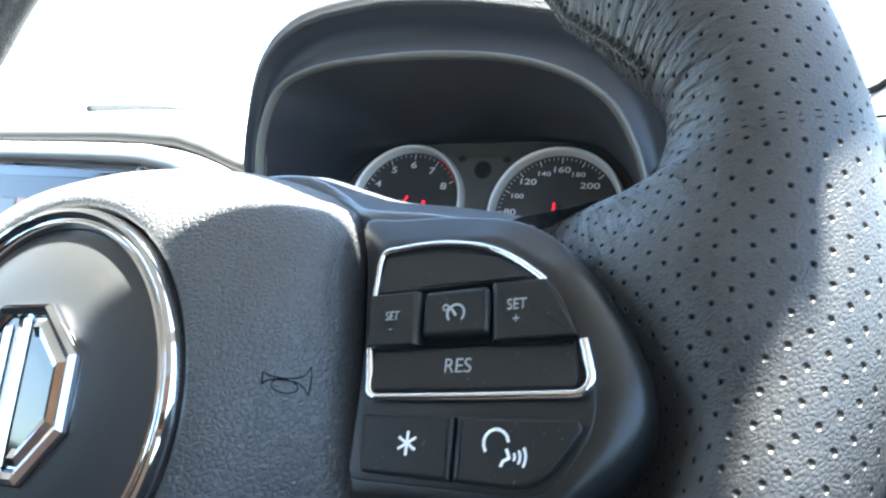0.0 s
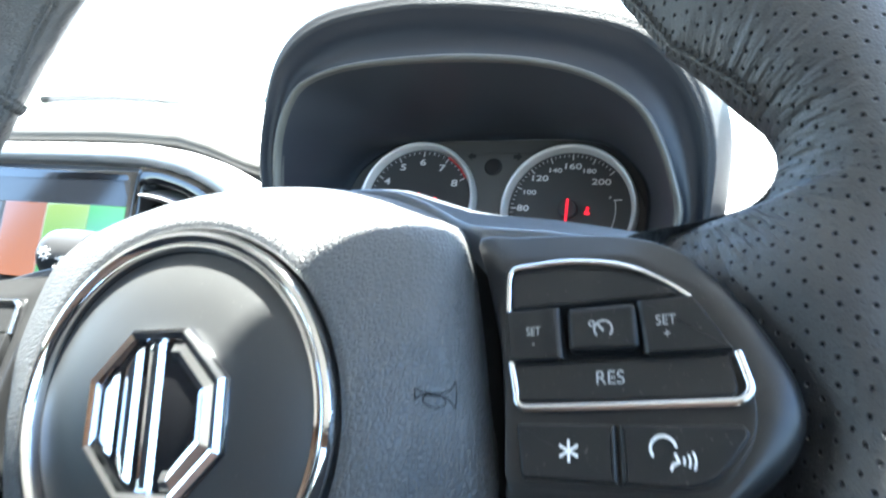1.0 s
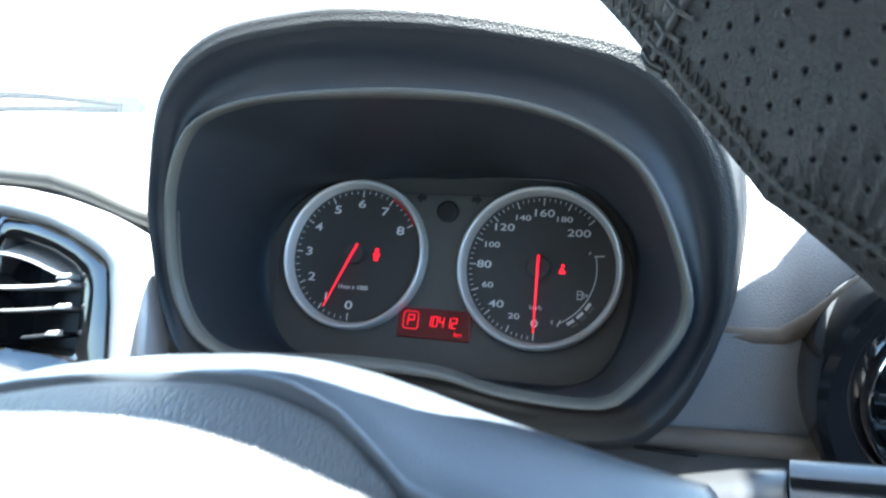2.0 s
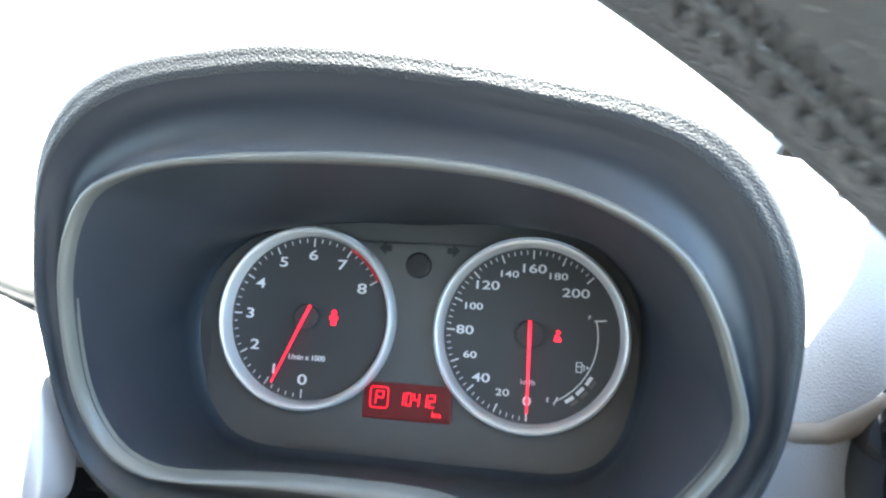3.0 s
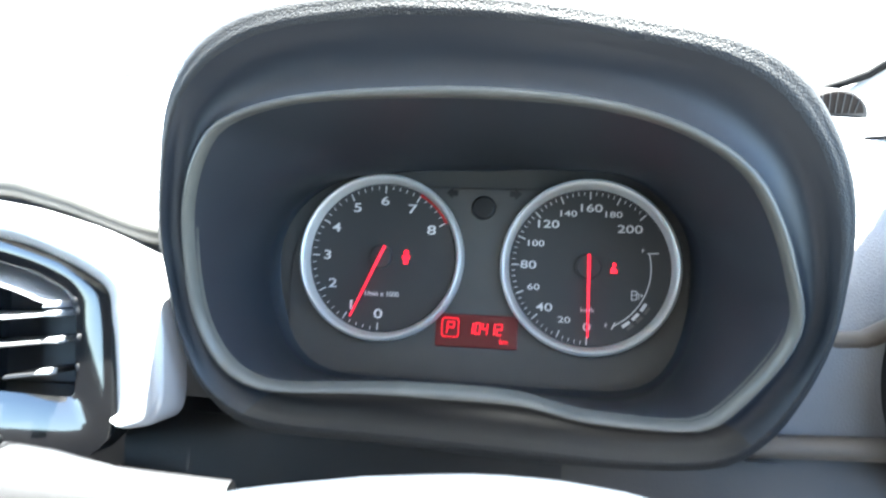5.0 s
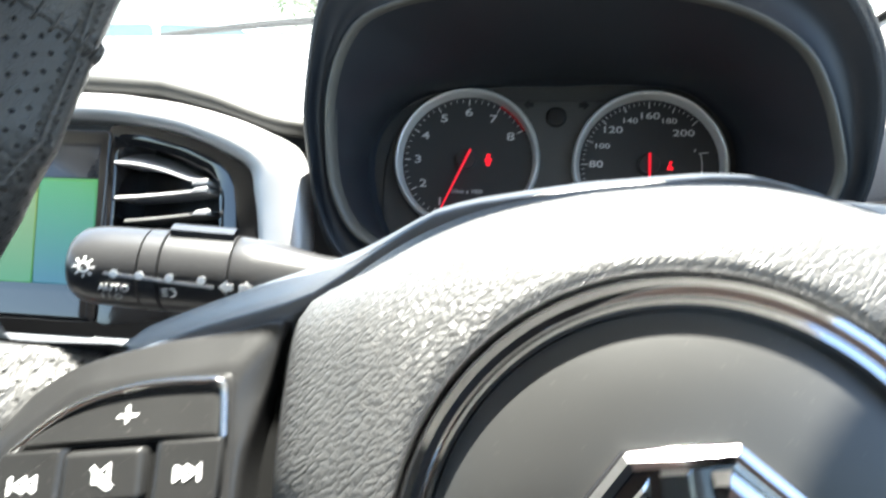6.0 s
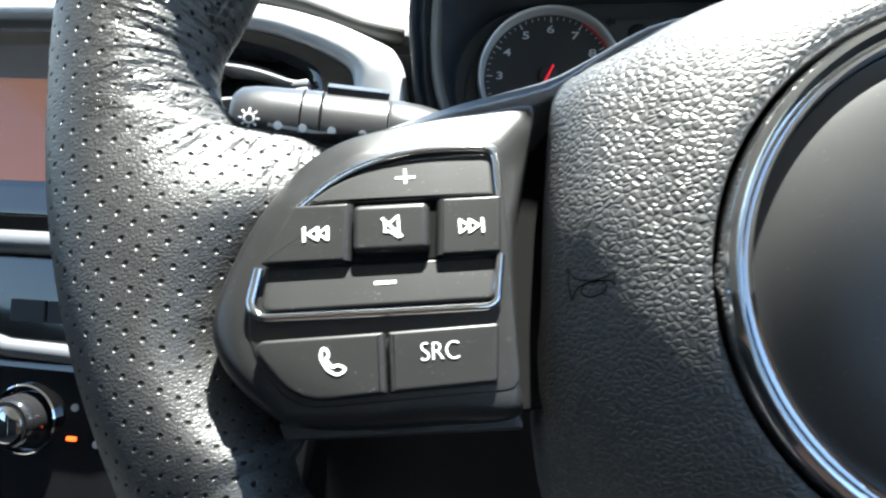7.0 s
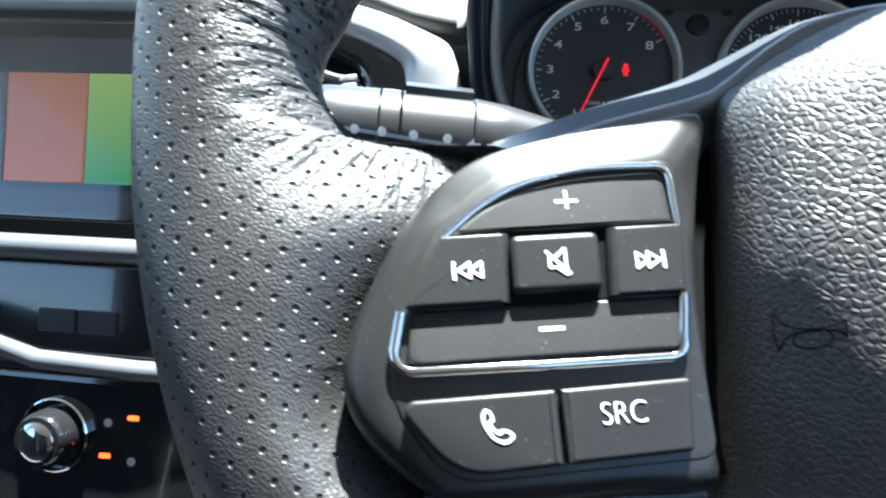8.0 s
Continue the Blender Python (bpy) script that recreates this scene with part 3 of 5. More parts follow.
for side in (1, -1):
    S = pod_maker(side)
    bed = [(0.0800, -0.0116), (0.1228, -0.0128), (0.1297, -0.0020), (0.1312, 0.0065), (0.1222, 0.0286), (0.1088, 0.0382), (0.0792, 0.0402)]
    outer, inner = POD_LINE, polar(rounded(bed, 0.003), (0.104, 0.014), 144)
    rgs = [(1.0, 0.020), (1.0, 0.0100), (0.985, 0.0076), (0.95, 0.0056), (0.88, 0.0038), (0.76, 0.0024), (0.6, 0.0014), (0.4, 0.0007), (0.2, 0.0003), (0.0, 0.0002)]
    # the edge by the airbag is crisp, the top is a plain shoulder, the others are rounded
    def skin_y(k, y, x, z):
        if y > 0.015:
            return y
        plain = float(np.interp(k, [0, 0.95, 0.985, 1.0], [0.0002, 0.0036, 0.0048, 0.0062]))
        w = float(np.interp(z, [0.026, 0.038], [0.0, 1.0]))
        return y * float(np.interp(x, [0.080, 0.094], [0.36, 1.0])) * (1 - w) + plain * w
    skin = loft([[S(a[0] * k + c[0] * (1 - k), skin_y(k, y, a[0], a[1]), a[1] * k + c[1] * (1 - k)) for a, c in zip(outer, inner)] for k, y in rgs], cap=True)
    pod = part("button_pod", skin, POD, wheel, "satin black spoke cover with switches", angle=60)
    # black sheet in place of the shade deep between pod and airbag
    part("gap_shade", plate([(0.058, -0.0150), (0.110, -0.0150), (0.110, 0.0440), (0.058, 0.0520)], 0.0100, 0.020, 0.0005, S), VOID, pod)
    part("lower_lip", plate(rounded([(0.0800, -0.0186), (0.1262, -0.0176), (0.1275, -0.0140), (0.0800, -0.0140)], 0.0008), 0.0085, 0.020, 0.0006, S), BLACK, pod)
    sunk = part("switch_bed", plate(rounded([(0.0797, -0.0112), (0.1222, -0.0122), (0.1294, -0.0010), (0.1302, 0.0065), (0.1215, 0.0280), (0.1085, 0.0376), (0.0790, 0.0395)], [0.003, 0.0085, 0.005, 0.004, 0.008, 0.008, 0.003]), -0.0001, 0.003, 0.0003, S), POD, pod)
    # upper and lower rocker with chrome lines
    up = [(0.0812, 0.0272), (0.1190, 0.0272), (0.1128, 0.0320), (0.1060, 0.0347), (0.0982, 0.0366), (0.0812, 0.0372)]
    part("button", plate(rounded(up, [0.0004, 0.0006, 0.006, 0.006, 0.006, 0.0024]), -0.0018, 0.003, 0.0006, lambda x, y, z: S(x, y + 0.13 * (z - 0.0272), z)), BUTTON, pod, "rocker switch with scooped face")
    low = [(0.0830, 0.0060), (0.1272, 0.0060), (0.1264, 0.0150), (0.0816, 0.0150)]
    part("button", plate(rounded(low, [0.0016, 0.0025, 0.0004, 0.0004]), -0.0021, 0.003, 0.0006, lambda x, y, z: S(x, y + 0.17 * (z - 0.0060), z)), BUTTON, pod, "rocker switch with scooped face")
    curve = [tuple(p) for p in open_curve([(0.0842, 0.0380), (0.0915, 0.0382), (0.0985, 0.0376), (0.1065, 0.0357), (0.1135, 0.0322), (0.1203, 0.0268)], 24)]
    line_up = [(0.0803, 0.0270), (0.0803, 0.034)] + arc(0.0830, 0.0354, 0.0026, 180, 95, 5) + curve
    line_low = [(0.0812, 0.0150), (0.0822, 0.0090)] + arc(0.0848, 0.0072, 0.0024, 170, 270, 4) + [(0.105, 0.0049), (0.1258, 0.0052)] + arc(0.1262, 0.0082, 0.0030, -80, 10, 5) + [(0.1278, 0.0148)]
    for pts, rad in ((line_up, 0.00074), (line_low, 0.00098)):
        part("chrome_line", tube([S(x, -0.0010, z) for x, z in pts], rad, 10), CHROME, pod, "thin chrome line", angle=60)
    # middle row: two tiles and a raised centre switch
    part("button", plate(rounded([(0.0810, 0.0153), (0.0925, 0.0153), (0.0915, 0.0268), (0.0800, 0.0268)], 0.0004, 2), -0.0026, 0.001, 0.0004, S), BUTTON, pod)
    part("button", plate(rounded([(0.1110, 0.0153), (0.1270, 0.0153), (0.1205, 0.0268), (0.1100, 0.0268)], 0.0004, 2), -0.0026, 0.001, 0.0004, S), BUTTON, pod)
    # well floor coloured as dark as its shade
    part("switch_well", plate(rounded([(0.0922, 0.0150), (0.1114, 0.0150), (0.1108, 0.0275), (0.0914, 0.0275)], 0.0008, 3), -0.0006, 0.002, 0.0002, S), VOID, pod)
    for e0, e1 in (((0.0924, 0.0153), (0.0914, 0.0268)), ((0.1111, 0.0153), (0.1101, 0.0268))):
        q = 0.0016 if e0[0] < 0.1 else -0.0012
        part("tile_slope", loft([[S(x - q * 0.1, -0.0025, z), S(x + q * 0.35, -0.0024, z), S(x + q * 0.9, -0.0009, z), S(x + q, -0.0004, z)] for x, z in (e0, e1)], closed=False), POD, pod, angle=60)
    part("centre_switch", plate(rounded([(0.0947, 0.0164), (0.1095, 0.0164), (0.1091, 0.0262), (0.0944, 0.0262)], 0.0014, 4), -0.0032, 0.001, 0.0011, S), BUTTON, pod)
    # lower pair
    part("button", plate(rounded([(0.0838, -0.0098), (0.1036, -0.0104), (0.1036, 0.0010), (0.0826, 0.0014)], [0.001, 0.0004, 0.0004, 0.001]), -0.0022, 0.002, 0.0007, S), BUTTON, pod)
    part("button", plate(rounded([(0.1043, -0.0104), (0.1205, -0.0112), (0.1282, -0.0010), (0.1272, 0.0008), (0.1043, 0.0010)], [0.0004, 0.0075, 0.0045, 0.0012, 0.0004]), -0.0022, 0.002, 0.0007, S), BUTTON, pod)

    # printed signs
    def sign(polys, name="sign", m=INK, y=-0.0024):
        part(name, flat([[(x, z) for x, z in p] for p in polys], y, 0.00012, shape=S), m, pod, smooth=False)

    def words(text, size, x, z, m, y, squeeze=1.0, thin=0.006):
        writing(text, size, "sign", m, pod, (0, 0, 0), squeeze=squeeze, thin=thin, shape=lambda a, b, c: (side * x + a, b + y - 0.15 * (x + side * a - 0.079), c + z))

    if side > 0:
        words("SET", 0.0028, 0.0866, 0.0215, ICONGREY, -0.0027, 0.80)
        words("-", 0.0026, 0.0866, 0.0188, ICONGREY, -0.0027)
        words("SET", 0.0031, 0.1150, 0.0219, ICONGREY, -0.0027, 0.85)
        words("+", 0.0028, 0.1150, 0.0190, ICONGREY, -0.0027)
        words("RES", 0.0042, 0.1030, 0.0106, ICONGREY, -0.0014, 0.95)
        gauge = stroke(arc(0.1022, 0.0208, 0.0019, -40, 220, 12), 0.0004) + stroke([(0.1022, 0.0205), (0.1012, 0.0218)], 0.0005) + stroke(arc(0.0998, 0.0222, 0.0006, 0, 330, 8), 0.0003)
        sign(gauge, m=ICONGREY, y=-0.0033)
        star = [q for a in (90, 150, 210) for q in stroke([(0.0940 - 0.0021 * math.cos(radians(a)), -0.0042 - 0.0021 * math.sin(radians(a))), (0.0940 + 0.0021 * math.cos(radians(a)), -0.0042 + 0.0021 * math.sin(radians(a)))], 0.0005)]
        sign(star, y=-0.0023)
        talk = stroke(arc(0.1125, -0.0036, 0.0024, -60, 215, 12)[3:] , 0.0005) + stroke([(0.1146, -0.0046), (0.1152, -0.0060), (0.1140, -0.0066), (0.1137, -0.0074)], 0.0005)
        for r in (0.0012, 0.0022, 0.0032):
            talk += stroke(arc(0.1150, -0.0058, r, -28, 28, 4), 0.0004)
        sign(talk, y=-0.0023)
    else:
        sign(stroke([(0.0970, 0.0322), (0.1006, 0.0322)], 0.00048) + stroke([(0.0988, 0.0304), (0.0988, 0.0340)], 0.00048), y=-0.0012)
        sign(stroke([(0.1018, 0.0106), (0.1056, 0.0106)], 0.00062), y=-0.0014)

        def wedge(x, z, d):
            return stroke([(x, z + 0.0013), (x + d * 0.0019, z), (x, z - 0.0013)], 0.00042, True)
        sign(stroke([(0.1186, 0.0194), (0.1186, 0.0222)], 0.0005) + wedge(0.1160, 0.0208, 1) + wedge(0.1141, 0.0208, 1), y=-0.0027)
        sign(stroke([(0.0840, 0.0194), (0.0840, 0.0222)], 0.0005) + wedge(0.0866, 0.0208, -1) + wedge(0.0885, 0.0208, -1), y=-0.0027)
        mute = stroke([(0.1030, 0.0203), (0.1030, 0.0221), (0.1019, 0.0221), (0.1003, 0.0234), (0.1003, 0.0190), (0.1019, 0.0203)], 0.0004, True) + stroke([(0.1034, 0.0230), (0.0998, 0.0192)], 0.0005)
        sign(mute, y=-0.0033)
        words("SRC", 0.0050, 0.0940, -0.0034, INK, -0.0023, 0.86, 0.022)
        shape_uv = [(-0.0028, 0.0022), (-0.0022, 0.0032), (-0.0012, 0.0024), (-0.0010, 0.0012), (-0.0016, 0.0006), (-0.0010, -0.0006), (0.0002, -0.0016), (0.0008, -0.0012), (0.0020, -0.0014), (0.0030, -0.0022), (0.0022, -0.0032), (0.0008, -0.0034), (-0.0010, -0.0024), (-0.0022, -0.0006), (-0.0028, 0.0010)]
        phone = stroke([tuple(p) for p in smooth_closed([(0.1138 - u * 0.74, -0.0038 + v * 0.74) for u, v in shape_uv], 45)], 0.00048, True)
        sign(phone, y=-0.0023)
    # horn outline on the airbag cover; near-black tubes hold the shade of sunk grooves
    horn = [tuple(p) for p in open_curve([(0.0686, 0.0105), (0.0679, 0.0087), (0.0667, 0.0077), (0.0648, 0.0072), (0.0627, 0.0072), (0.0611, 0.0078)], 20)]
    horn += [(0.0611, 0.0066), (0.0612, 0.0052)] + [tuple(p) for p in open_curve([(0.0613, 0.0056), (0.0620, 0.0063), (0.0632, 0.0067)], 6)]
    horn += [tuple(p) for p in open_curve([(0.0662, 0.0068), (0.0672, 0.0064), (0.0679, 0.0056), (0.0685, 0.0044)], 8)] + [(0.0687, 0.0060), (0.0688, 0.0080)]
    oval = [(0.0647 + 0.0021 * math.cos(k * math.pi / 12), 0.0056 + 0.0014 * math.sin(k * math.pi / 12)) for k in range(24)]
    for ring in (horn, oval):
        part("horn_shade_line", tube([(side * x, bag_at(x, z) - 0.00003, z) for x, z in ring], 0.00014, 6, True), VOID, cover, clean=False)

# grained cover over the spokes and behind the airbag
xs = [-0.1128, -0.1122] + [-0.11 + 0.22 * i / 40 for i in range(41)] + [0.1122, 0.1128]
rings = []
for x in xs:
    a = abs(x)
    top = float(np.interp(a, [0, 0.02, 0.03, 0.04, 0.05, 0.06, 0.07, 0.08, 0.09, 0.10, 0.113], [0.0852, 0.0846, 0.0836, 0.0820, 0.0796, 0.0760, 0.0720, 0.0681, 0.0645, 0.0610, 0.0571]))
    foot = float(np.interp(a, [0, 0.03, 0.04, 0.05, 0.06, 0.067, 0.087, 0.10, 0.113], [0.0670, 0.0660, 0.0640, 0.0588, 0.0525, 0.0495, 0.0472, 0.0446, 0.0411]))
    tilt = float(np.interp(a, [0.05, 0.067], [0.56, 0.65]))
    yf = float(np.interp(a, [0, 0.05, 0.060, 0.068, 0.087, 0.113], [0.022, 0.0185, 0.014, 0.0085, 0.0050, 0.0015]))
    yp = max((top - foot) / tilt, yf + 0.006)
    end = 0.0006 if a > 0.1125 else 0.0

    def slope(y):
        return min(foot + tilt * y, top) - end
    zf = slope(yf + 0.0015) - 0.0042
    rings.append([(x, yf + 0.004, zf - 0.012), (x, yf + 0.0012 + end, zf - 0.0012), (x, yf + end, zf), (x, yf + end, slope(yf + 0.0015) - 0.0012), (x, yf + 0.0005, slope(yf + 0.0015) - 0.0003), (x, yf + 0.0016, slope(yf + 0.0016))] + [(x, yf + (yp - yf) * t, slope(yf + (yp - yf) * t) - d) for t, d in ((0.35, 0.0), (0.62, 0.0), (0.82, 0.0002), (0.94, 0.0006), (1.06, 0.0005))] + [(x, yp + 0.004, top - end), (x, max(yp + 0.008, 0.046), top - 0.0004 - end), (x, max(yp + 0.010, 0.0485), top - 0.0030), (x, max(yp + 0.010, 0.0485), top - 0.012), (x, 0.044, top - 0.026)])
part("spoke_cover", loft(rings, closed=False), TOPGRAIN, wheel, "fine-grained upper spoke cover", angle=60)
# hub behind the cover and lower spoke
bm = tube([(0, 0.012, -0.005), (0, 0.045, -0.005), (0, 0.060, -0.005), (0, 0.064, -0.005)], [0.066, 0.066, 0.058, 0.04], 40)
part("hub_shell", bm, BLACK, wheel)
bm = plate(rounded([(-0.03, -0.105), (0.03, -0.105), (0.045, -0.06), (-0.045, -0.06)], 0.006), 0.004, 0.02, 0.003)
part("lower_spoke", bm, POD, wheel)

# ---- instrument binnacle ----
binnacle = thing("instrument_binnacle", AT, "dark grained hood over a two-dial instrument cluster", "instrument cluster")
MID = (-0.012, 0.048)
TRIM = [(-0.1265, 0.050), (-0.1243, 0.071), (-0.1172, 0.0900), (-0.1050, 0.1030), (-0.076, 0.1113), (-0.030, 0.1140), (0.010, 0.1128), (0.042, 0.1085), (0.068, 0.1000), (0.088, 0.0865), (0.0990, 0.069), (0.1060, 0.050), (0.1095, 0.036), (0.1080, 0.025), (0.1026, 0.014), (0.093, 0.000), (0.083, -0.0098), (0.068, -0.0122), (0.037, -0.0112), (0.0123, -0.0064), (-0.020, -0.0060), (-0.0519, -0.0066), (-0.085, -0.0088), (-0.1005, -0.0080), (-0.1125, -0.002), (-0.1205, 0.009), (-0.1256, 0.026)]
LIP = [(-0.1400, 0.054), (-0.1388, 0.068), (-0.1365, 0.082), (-0.1325, 0.102), (-0.1255, 0.1190), (-0.1120, 0.1340), (-0.0889, 0.1443), (-0.050, 0.1490), (-0.028, 0.1490), (0.011, 0.1453), (0.049, 0.1383), (0.080, 0.1308), (0.099, 0.1205), (0.1120, 0.1045), (0.1210, 0.085), (0.1245, 0.066), (0.1245, 0.048), (0.1225, 0.025), (0.1150, 0.001), (0.1040, -0.018), (0.085, -0.030), (0.030, -0.034), (-0.050, -0.032), (-0.105, -0.030), (-0.128, -0.012), (-0.1365, 0.015), (-0.1385, 0.036)]
FACE = [(-0.126, 0.012), (-0.122, 0.040), (-0.099, 0.0605), (-0.060, 0.067), (-0.0174, 0.0690), (0.025, 0.0695), (0.0602, 0.0662), (0.082, 0.050), (0.0905, 0.0331), (0.090, 0.008), (0.0810, -0.0190), (0.063, -0.0320), (0.02, -0.0345), (-0.0198, -0.0346), (-0.0850, -0.0342), (-0.1120, -0.0210)]
N = 120
trim, lip, face = polar(TRIM, MID, N), polar(LIP, MID, N), polar(FACE, MID, N)


def grow(pts, d):
    return [(x + d * (x - MID[0]) / math.hypot(x - MID[0], z - MID[1]), z + d * (z - MID[1]) / math.hypot(x - MID[0], z - MID[1])) for x, z in pts]


def blend(a, b, t):
    return [(p[0] * (1 - t) + q[0] * t, p[1] * (1 - t) + q[1] * t) for p, q in zip(a, b)]


def trim_y(z):
    return 0.205 + 0.055 * (z - 0.05)


def face_y(z):
    return 0.2765 + 0.443 * z


def ring3(pts, fy):
    return [(x, fy(z), z) for x, z in pts]


base_line = grow(trim, 0.0010)
band = [ring3(base_line, lambda z: trim_y(z) + 0.001)]
for t, dy in ((0.12, 0.0042), (0.30, 0.0058), (0.50, 0.0052), (0.62, 0.0024), (0.69, 0.0008), (0.725, 0.0002)):
    band.append(ring3(blend(base_line, lip, t), lambda z, dy=dy: trim_y(z) + dy))
CUT0, CUT1 = 12, 50
part("hood_face", loft([r[CUT1:] + r[:CUT0 + 1] for r in band], closed=False), BAND, binnacle, "smooth inner face of the hood, tinted with dark blue sky-lit shade", angle=80)
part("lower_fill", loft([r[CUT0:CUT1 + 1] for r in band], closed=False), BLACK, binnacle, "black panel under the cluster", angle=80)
mouth = []
for t, dy in ((0.72, 0.0003), (0.775, 0.0001), (0.83, 0.0005), (0.865, 0.0011), (0.90, 0.0013), (0.937, 0.0017), (0.965, 0.0023), (0.984, 0.0033), (1.0, 0.0060)):
    mouth.append(ring3(blend(base_line, lip, t), lambda z, dy=dy: trim_y(z) + dy))
for g, y in ((0.0030, 0.018), (0.0080, 0.040), (0.0105, 0.075), (0.0105, 0.14), (0.006, 0.20)):
    ring = []
    for (x, z), (x2, z2) in zip(lip, grow(lip, 1.0)):
        k = g * float(np.interp(x, [-0.13, -0.10, 0.06, 0.11], [0.35, 0.6, 0.7, 1.0]))
        ring.append((x + (x2 - x) * k, trim_y(z) + y, z + (z2 - z) * k - 0.05 * max(0, y - 0.05)))
    mouth.append(ring)
part("hood", loft(mouth), HOOD, binnacle, "dark grained hood with a soft rounded lip", angle=80)
edge = [ring3(grow(trim, g), lambda z, d=d: trim_y(z) + d) for g, d in ((0.0018, 0.0040), (0.0015, 0.0004), (0.0008, -0.0007), (-0.0002, -0.0010), (-0.0012, -0.0003), (-0.0022, 0.0014), (-0.0032, 0.0050))]
part("trim_edge", loft(edge), TRIMLINE, binnacle, "thin paler rounded edge line", angle=80)
fun = [ring3(grow(trim, -0.0028), lambda z: trim_y(z) + 0.003)]
for t in (0.3, 0.6, 0.9):
    fun.append([(x, (trim_y(q[1]) + 0.004) * (1 - t) + (face_y(f[1]) - 0.004) * t, z) for (x, z), q, f in zip(blend(grow(trim, -0.0028), face, t), trim, face)])
fun.append(ring3(face, lambda z: face_y(z) - 0.0005))
fun.append(ring3(grow(face, -0.002), lambda z: face_y(z) + 0.002))
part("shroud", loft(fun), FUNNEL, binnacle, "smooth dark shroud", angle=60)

# the cluster inside, in its own leaning plane
CL = AT @ Matrix.Translation((0, 0.2765, 0)) @ Matrix.Rotation(-math.atan(0.443), 4, "X")
cluster = thing("instrument_cluster", CL, "instrument cluster with rev counter, speedometer and red display", "instrument cluster")
KZ = math.sqrt(1 + 0.443 ** 2)
part("cluster_plate", plate([(x, z * KZ) for x, z in grow(face, -0.0005)], 0.0035, 0.008, 0.0005), PLATE, cluster, "matt dark grey cluster plate")
raised = rounded([(-0.115, -0.029), (-0.098, -0.0365), (0.060, -0.0365), (0.080, -0.025), (0.089, 0.003), (0.090, 0.032), (0.074, 0.058), (0.05, 0.0655), (-0.085, 0.0655), (-0.108, 0.053), (-0.118, 0.03), (-0.119, 0.0)], 0.012, 5)
part("dial_surround", plate(raised, 0.0012, 0.004, 0.0015), PLATE, cluster, "raised dark surround")


def dial(name, cx, cz, label):
    d = part(name, plate(circle(cx, cz, 0.0430, 64), 0.0004, 0.003, 0.0002), DIAL, cluster, label)
    prof = [(0.0398, 0.0002), (0.0405, -0.0030), (0.0411, -0.0052), (0.0417, -0.0063), (0.0426, -0.0067), (0.0435, -0.0062), (0.0441, -0.0048), (0.0443, 0.0012)]
    part("bezel", loft([[(cx + r * math.cos(2 * math.pi * i / 80), y, cz + r * math.sin(2 * math.pi * i / 80)) for i in range(80)] for r, y in prof]), SATIN, d, "satin silver bezel")
    return d


def spot(cx, cz, r, deg):
    """The place at r, deg clockwise from straight down."""
    a = radians(-90 - deg)
    return (cx + r * math.cos(a), cz + r * math.sin(a))


def ticks(d, cx, cz, step, count, every, mid, r1=0.0385):
    polys = []
    for i in range(count + 1):
        a = i * step
        big = i % every == 0
        r0, w = (0.0348, 0.0006) if big else ((0.0362, 0.0004) if mid and i % mid == 0 else (0.0368, 0.00035))
        polys += stroke([spot(cx, cz, r0, a), spot(cx, cz, r1, a)], w)
    part("scale", flat(polys, 0.0002, 0.00008), DIALINK, d, smooth=False)


TX, TZ, SX, SZ = -0.0670, 0.0264, 0.0404, 0.0255
tach = dial("rev_counter", TX, TZ, "black rev counter dial with white numerals")
speed = dial("speedometer", SX, SZ, "black speedometer dial with white numerals")
ticks(tach, TX, TZ, 6, 40, 5, 0)
ticks(speed, SX, SZ, 4.5, 50, 5, 0)
for i in range(9):
    x, z = spot(TX, TZ, 0.0302, 30 * i)
    writing(str(i), 0.0068, "numeral", DIALINK, tach, (x, 0.0001, z), squeeze=1.5)
for v in range(0, 201, 20):
    x, z = spot(SX, SZ, 0.0300 if v % 40 == 0 else 0.0292, 1.125 * v)
    if v == 200:
        x, z = x - 0.0015, z - 0.0015
    writing(str(v), 0.0056 if v % 40 == 0 else 0.0043, "numeral", DIALINK, speed, (x, 0.0001, z), squeeze=1.5)
writing("1/min x 1000", 0.0036, "numeral", DIALINK, tach, (TX + 0.001, 0.0001, TZ - 0.0195))
writing("km/h", 0.0033, "numeral", DIALINK, speed, (SX, 0.0001, SZ - 0.0215))
part("red_band", flat(stroke(arc(TX, TZ, 0.0392, 60, 30, 14), 0.0016), 0.0001, 0.00008), REDARC, tach, "red limit band", smooth=False)
for d, cx, cz, ang in ((tach, TX, TZ, 24), (speed, SX, SZ, -0.5)):
    part("needle_cap", plate(circle(cx, cz, 0.0062, 32), -0.0034, 0.0, 0.0008), DIAL, d)
    tip, tail = spot(cx, cz, 0.0350, ang), spot(cx, cz, -0.0062, ang)
    part("needle", tube([(tail[0], -0.0044, tail[1]), (cx, -0.0046, cz), (tip[0], -0.0034, tip[1])], [0.0008, 0.0008, 0.0005], 8), NEEDLE, d, "glowing red needle")
